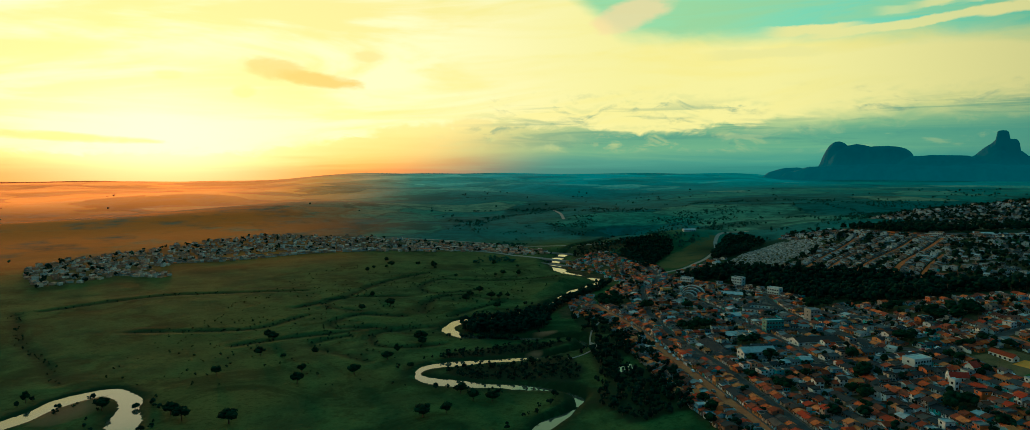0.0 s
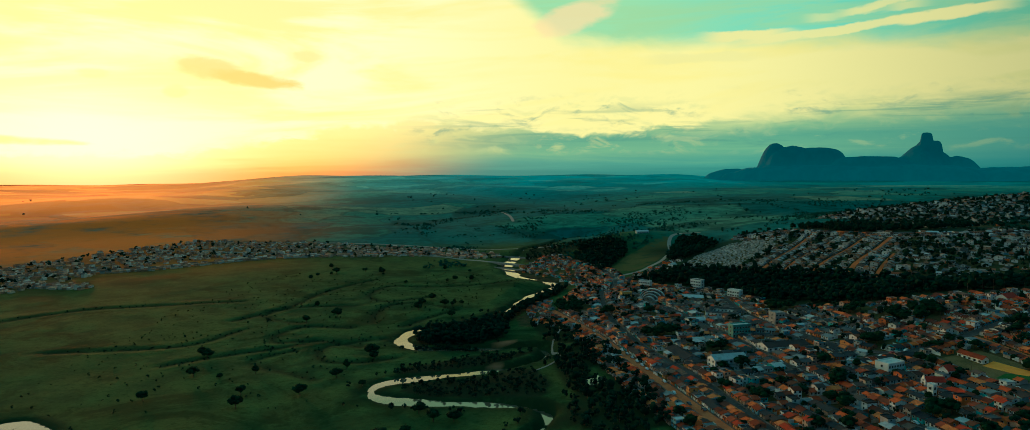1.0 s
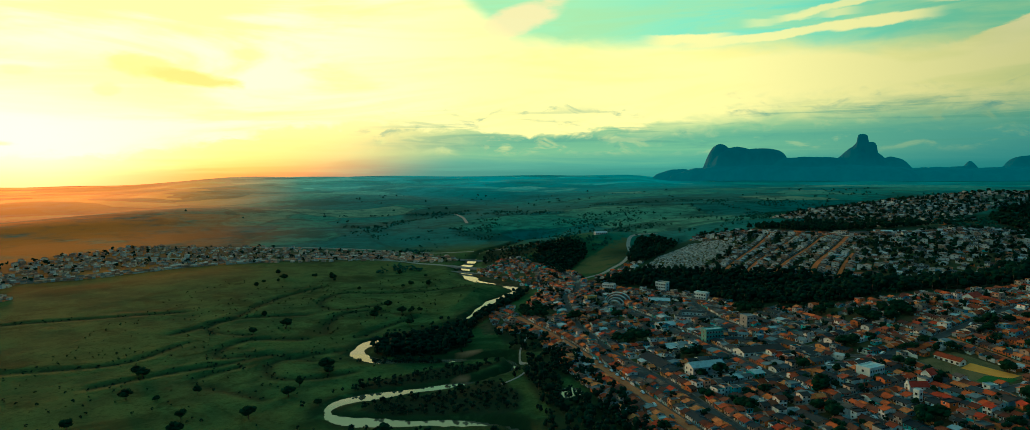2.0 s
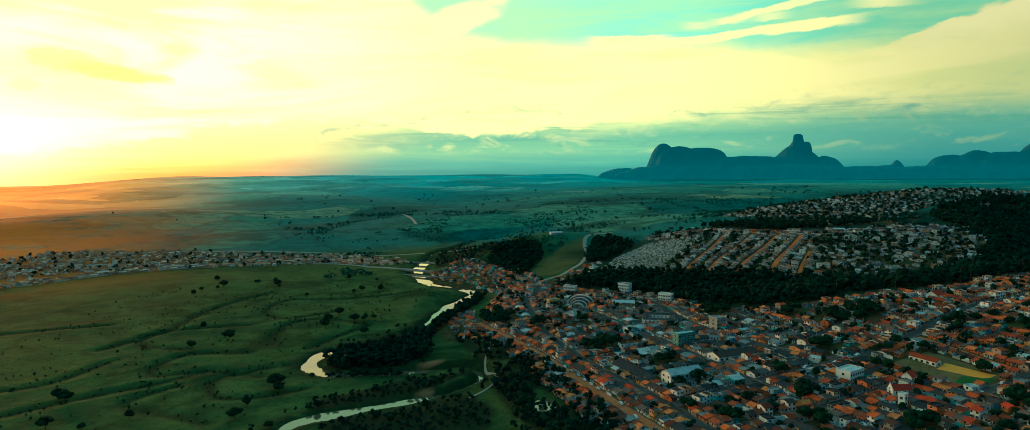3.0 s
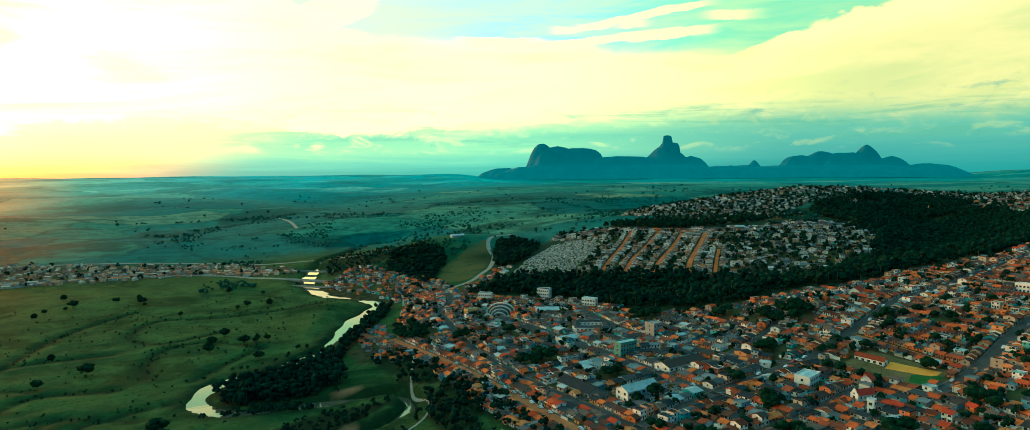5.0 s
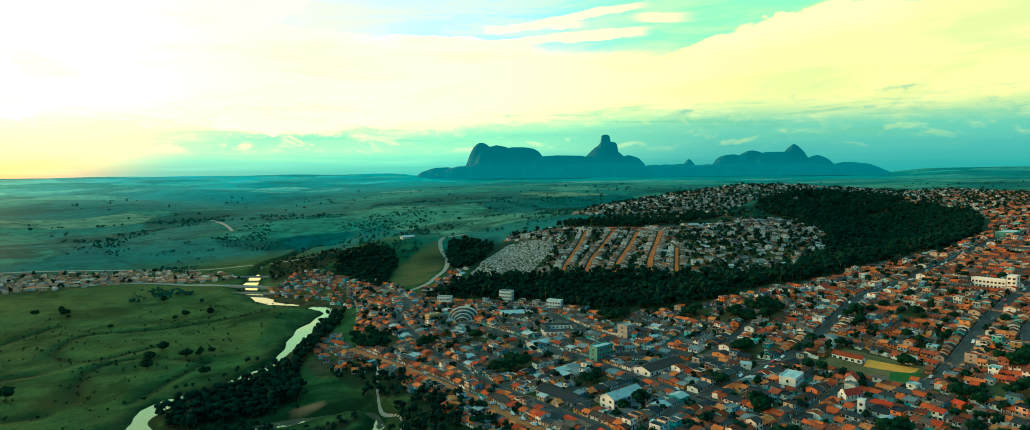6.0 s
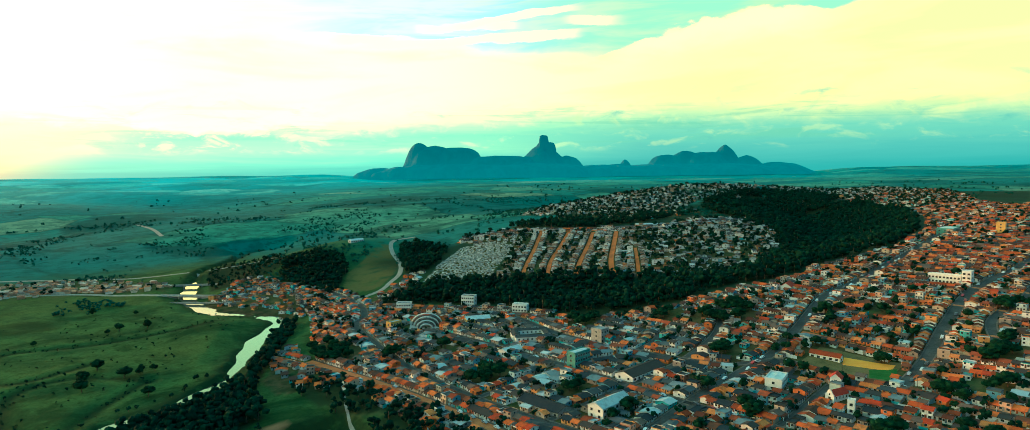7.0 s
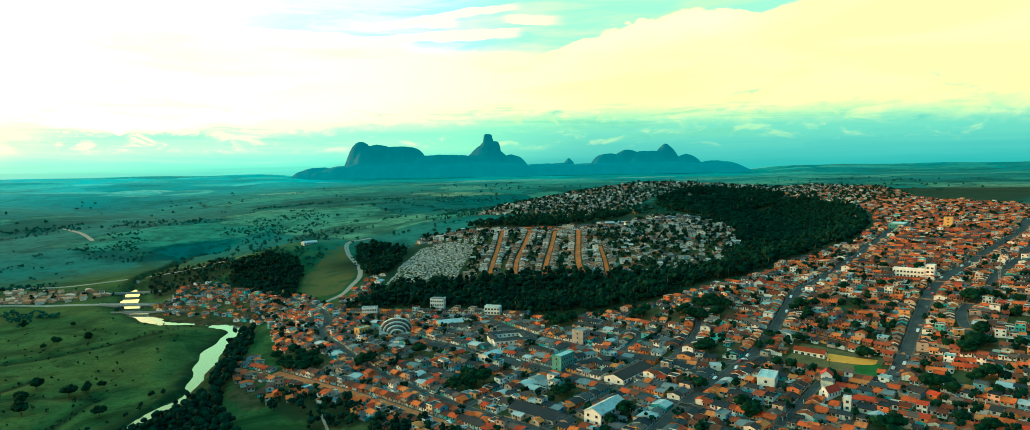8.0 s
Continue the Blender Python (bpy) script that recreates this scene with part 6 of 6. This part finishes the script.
while len(scrub) < 2600:
    a, r = far_rng.uniform(-0.10, 0.75), far_rng.uniform(980, 1900)
    x, y = math.sin(a) * r, math.cos(a) * r
    clump = noise.fractal(Vector((x * 0.009, y * 0.009, 4.5)), 1.0, 2.0, 4)
    if clump > far_rng.uniform(0.0, 0.35) and not any(bool(inside(np.array(x), np.array(y), q_)) for q_ in (VILLAGE, HILL, PLATEAU, KNOLL_FIELD, CEMETERY)) and near_line(x, y, RIVER_NORTH) > 20:
        scrub.append((x, y))
wood("hill_scrub", scrub, "dark bushes and small trees over the nearer hills", (1.0, 2.8), 18, 0.3, mat_leaf_far)
wood("upland_trees", uplands, "scattered trees and copses over the far hills", (1.4, 4.4), 12, 0.0, mat_leaf_far)
village_trees = [p for p in scatter(VILLAGE, 22.0, 79, 0.6)] + [p for p in scatter(HILL, 9.0, 80, 0.6)] + [p for p in scatter(RIDGE_EAST, 12.0, 82, 0.6)] + [p for p in scatter(HILL_FOOT, 9.0, 83, 0.8)] + [p for p in scatter(FAR_CREST, 12.0, 84, 0.8)] + [p for p in scatter(PLATEAU, 8.0, 81, 0.75) if free(p[0], p[1], 1.5, 1.5, 0)]
wood("settlement_trees", village_trees, "dark trees between far houses", (2.0, 4.0), 13)

# ---- cemetery, playing field, bridges ----
tomb_rng = random.Random(12)
vs, ts, off = [], [], 0
for x, y in scatter(CEMETERY, 2.9, 50, 0.86):
    w, d, h, a = tomb_rng.uniform(0.4, 0.8), tomb_rng.uniform(0.7, 1.2), tomb_rng.uniform(0.3, 1.3), 0.7 + tomb_rng.uniform(-0.15, 0.15)
    z = ground_z(x, y)
    c = np.array([(i * w, j * d, q) for q in (-0.5, h) for i, j in ((-1, -1), (1, -1), (1, 1), (-1, 1))]) @ np.array([[math.cos(a), math.sin(a), 0], [-math.sin(a), math.cos(a), 0], [0, 0, 1]]) + [x, y, z]
    vs.append(c)
    ts.append(np.array([(4, 5, 6), (4, 6, 7), (0, 1, 5), (0, 5, 4), (1, 2, 6), (1, 6, 5), (2, 3, 7), (2, 7, 6), (3, 0, 4), (3, 4, 7)]) + off)
    off += 8
tagged(new("tombs", tri_mesh("tombs", np.vstack(vs), np.vstack(ts), [mat_tomb])), "crowded white tombs of the hillside cemetery", "tombs", kind="stuff")


def sheet_on_ground(name, poly, mat, label, lift, n=14):
    """A thin sheet inside four corners, draped on the ground."""
    a, b, c, d = [np.array(p, float) for p in poly]
    verts, tris = [], []
    for j in range(n + 1):
        for i in range(n + 1):
            s, t = i / n, j / n
            p = (a * (1 - s) + b * s) * (1 - t) + (d * (1 - s) + c * s) * t
            edge_ = i in (0, n) or j in (0, n)
            verts.append((p[0], p[1], ground_z(*p) + (lift - 0.4 if edge_ else lift)))
    for j in range(n):
        for i in range(n):
            q = j * (n + 1) + i
            tris += [(q, q + 1, q + n + 2), (q, q + n + 2, q + n + 1)]
    return tagged(new(name, tri_mesh(name, verts, tris, [mat])), label, "field", kind="structure")


sheet_on_ground("playing_field", FIELD, mat_dry_field, "dry worn playing field between streets", 0.15)
sheet_on_ground("sand_pitch", [(313, 410), (325, 383), (337, 385), (327, 416)], mat_sand, "strip of bright yellow sand on the playing field", 0.32, 8)
sheet_on_ground("green_pitch", [(305, 389), (308, 375), (333, 384), (318, 396)], mat_lawn, "bright green grass at the end of the playing field", 0.28, 8)
sheet_on_ground("sports_ground", [(581, 779), (619, 769), (589, 735), (555, 764)], mat_lawn, "green sports ground on the plateau", 0.3, 10)


def bridge(x0, y0, x1, y1, z, wide, spans, label):
    d = math.hypot(x1 - x0, y1 - y0)
    ob = tagged(empty("bridge", pose(x0, y0, z, 0, 0, math.degrees(math.atan2(y1 - y0, x1 - x0)))), label, "bridge")
    bm = bmesh.new()
    box(bm, -4, -wide / 2, -0.9, d + 4, wide / 2, 0, 0, 0.08)
    part("deck", bm, mat_concrete, ob)
    for s in (-1, 1):
        bm = bmesh.new()
        box(bm, -4, s * wide / 2 - 0.15, 0.002, d + 4, s * wide / 2 + 0.15, 1.0)
        part("parapet", bm, mat_concrete, ob)
    for i in range(1, spans):
        bm = bmesh.new()
        box(bm, d * i / spans - 0.6, -wide / 2 + 0.5, -6.5, d * i / spans + 0.6, wide / 2 - 0.5, -0.9, 0, 0.15)
        part("pier", bm, mat_concrete, ob)
    return ob


bridge(44, 1030, 92, 984, 14.0, 8.0, 3, "concrete road bridge over the river")
bridge(58, 1096, 112, 1064, 14.5, 5.0, 3, "narrow old bridge over the river behind the road bridge")
bridge(42, 990, 90, 950, 12.0, 2.6, 3, "low footbridge over the river")

# ---- street furniture and parked cars ----


def lamp_post(x, y, a):
    ob = tagged(empty("power_pole", pose(x, y, ground_z(x, y), 0, 0, a)), "dark wooden street pole with a crossarm and lamp", "street pole", "street poles")
    bm = bmesh.new()
    tube(bm, (0, 0, -0.8), (0, 0, 7), 0.11, 0.07)
    part("pole", bm, mat_bark, ob)
    bm = bmesh.new()
    box(bm, -0.9, -0.06, 6.3, 0.9, 0.06, 6.42)
    part("crossarm", bm, mat_bark, ob)
    bm = bmesh.new()
    tube(bm, (0, 0, 5.6), (0, 1.5, 6.0), 0.05, 0.04, 6)
    box(bm, -0.12, 1.4, 5.95, 0.12, 2.0, 6.08)
    part("lamp_arm", bm, mat_dark_metal, ob)
    return ob


pole0 = None
for n_ in ("main", "broad_street", "north_street", "south_street", "cross_street"):
    line_, w_, kind_ = STREETS[n_]
    for i in range(3, len(line_) - 3, 7):
        (x, y), (x2, y2) = line_[i], line_[i + 1]
        if x > 560 or y > 660:
            continue
        d = math.hypot(x2 - x, y2 - y)
        px, py, a = x - (y2 - y) / d * (w_ / 2 + 0.9), y + (x2 - x) / d * (w_ / 2 + 0.9), math.degrees(math.atan2(y2 - y, x2 - x)) + 180
        if pole0 is None:
            pole0 = lamp_post(px, py, a)
        else:
            copy_thing(pole0, pose(px, py, ground_z(px, py), 0, 0, a))


def car(x, y, z, a):
    ob = tagged(empty("car", pose(x, y, z, 0, 0, a)), "small hatchback car parked at the kerb", "car", "parked cars")
    bm = bmesh.new()
    prism(bm, [(-2.0, 0.35), (2.0, 0.35), (2.05, 0.75), (1.2, 0.92), (0.5, 1.42), (-1.2, 1.45), (-1.95, 0.95)], -0.82, 0.82)
    bmesh.ops.bevel(bm, geom=bm.edges[:], offset=0.06, segments=1, affect="EDGES")
    part("body", bm, mat_car, ob)
    bm = bmesh.new()
    prism(bm, [(1.05, 0.97), (0.45, 1.36), (-1.15, 1.38), (-1.6, 1.0)], -0.85, 0.85)
    part("window_band", bm, mat_glass, ob, "dark glass round the cabin")
    for px in (-1.25, 1.25):
        for py in (-0.75, 0.75):
            bm = bmesh.new()
            tube(bm, (px, py - 0.1, 0.31), (px, py + 0.1, 0.31), 0.31, 0.31, 12)
            part("wheel", bm, mat_tyre, ob)
    return ob


car0 = None
car_rng = random.Random(15)
for n_ in ("broad_street", "north_street", "cross_street", "mid_street", "main"):
    line_, w_, kind_ = STREETS[n_]
    for i in range(2, len(line_) - 2, 2):
        (x, y), (x2, y2) = line_[i], line_[i + 1]
        if car_rng.random() < 0.62 or x > 620 or y > 600:
            continue
        d, s = math.hypot(x2 - x, y2 - y), car_rng.choice((-1, 1))
        px, py = x - (y2 - y) / d * (w_ / 2 - 1.3) * s, y + (x2 - x) / d * (w_ / 2 - 1.3) * s
        a = math.degrees(math.atan2(y2 - y, x2 - x))
        tilt = math.degrees(math.atan2(ground_z(x2, y2) - ground_z(x, y), d))
        m = pose(px, py, ground_z(px, py) + 0.24, 0, -tilt, a)
        if car0 is None:
            car0 = car(px, py, ground_z(px, py) + 0.24, a)
            car0.matrix_basis = m
        else:
            copy_thing(car0, m)

# radio mast at the east end
mast = tagged(empty("radio_mast", pose(484, 361, ground_z(484, 361))), "thin pale lattice radio mast", "mast")
for i in range(3):
    a = 2.094 * i
    bm = bmesh.new()
    tube(bm, (math.cos(a) * 0.9, math.sin(a) * 0.9, -1), (math.cos(a) * 0.2, math.sin(a) * 0.2, 30), 0.09, 0.06, 6)
    part("leg", bm, mat_concrete, mast)
for i in range(12):
    r, z = 0.9 - 0.7 * i / 12, 2.4 * i + 1
    bm = bmesh.new()
    for j in range(3):
        a, b = 2.094 * j, 2.094 * (j + 1)
        tube(bm, (math.cos(a) * r, math.sin(a) * r, z), (math.cos(b) * r, math.sin(b) * r, z + 1.2), 0.05, 0.05, 5)
    part("brace", bm, mat_concrete, mast)
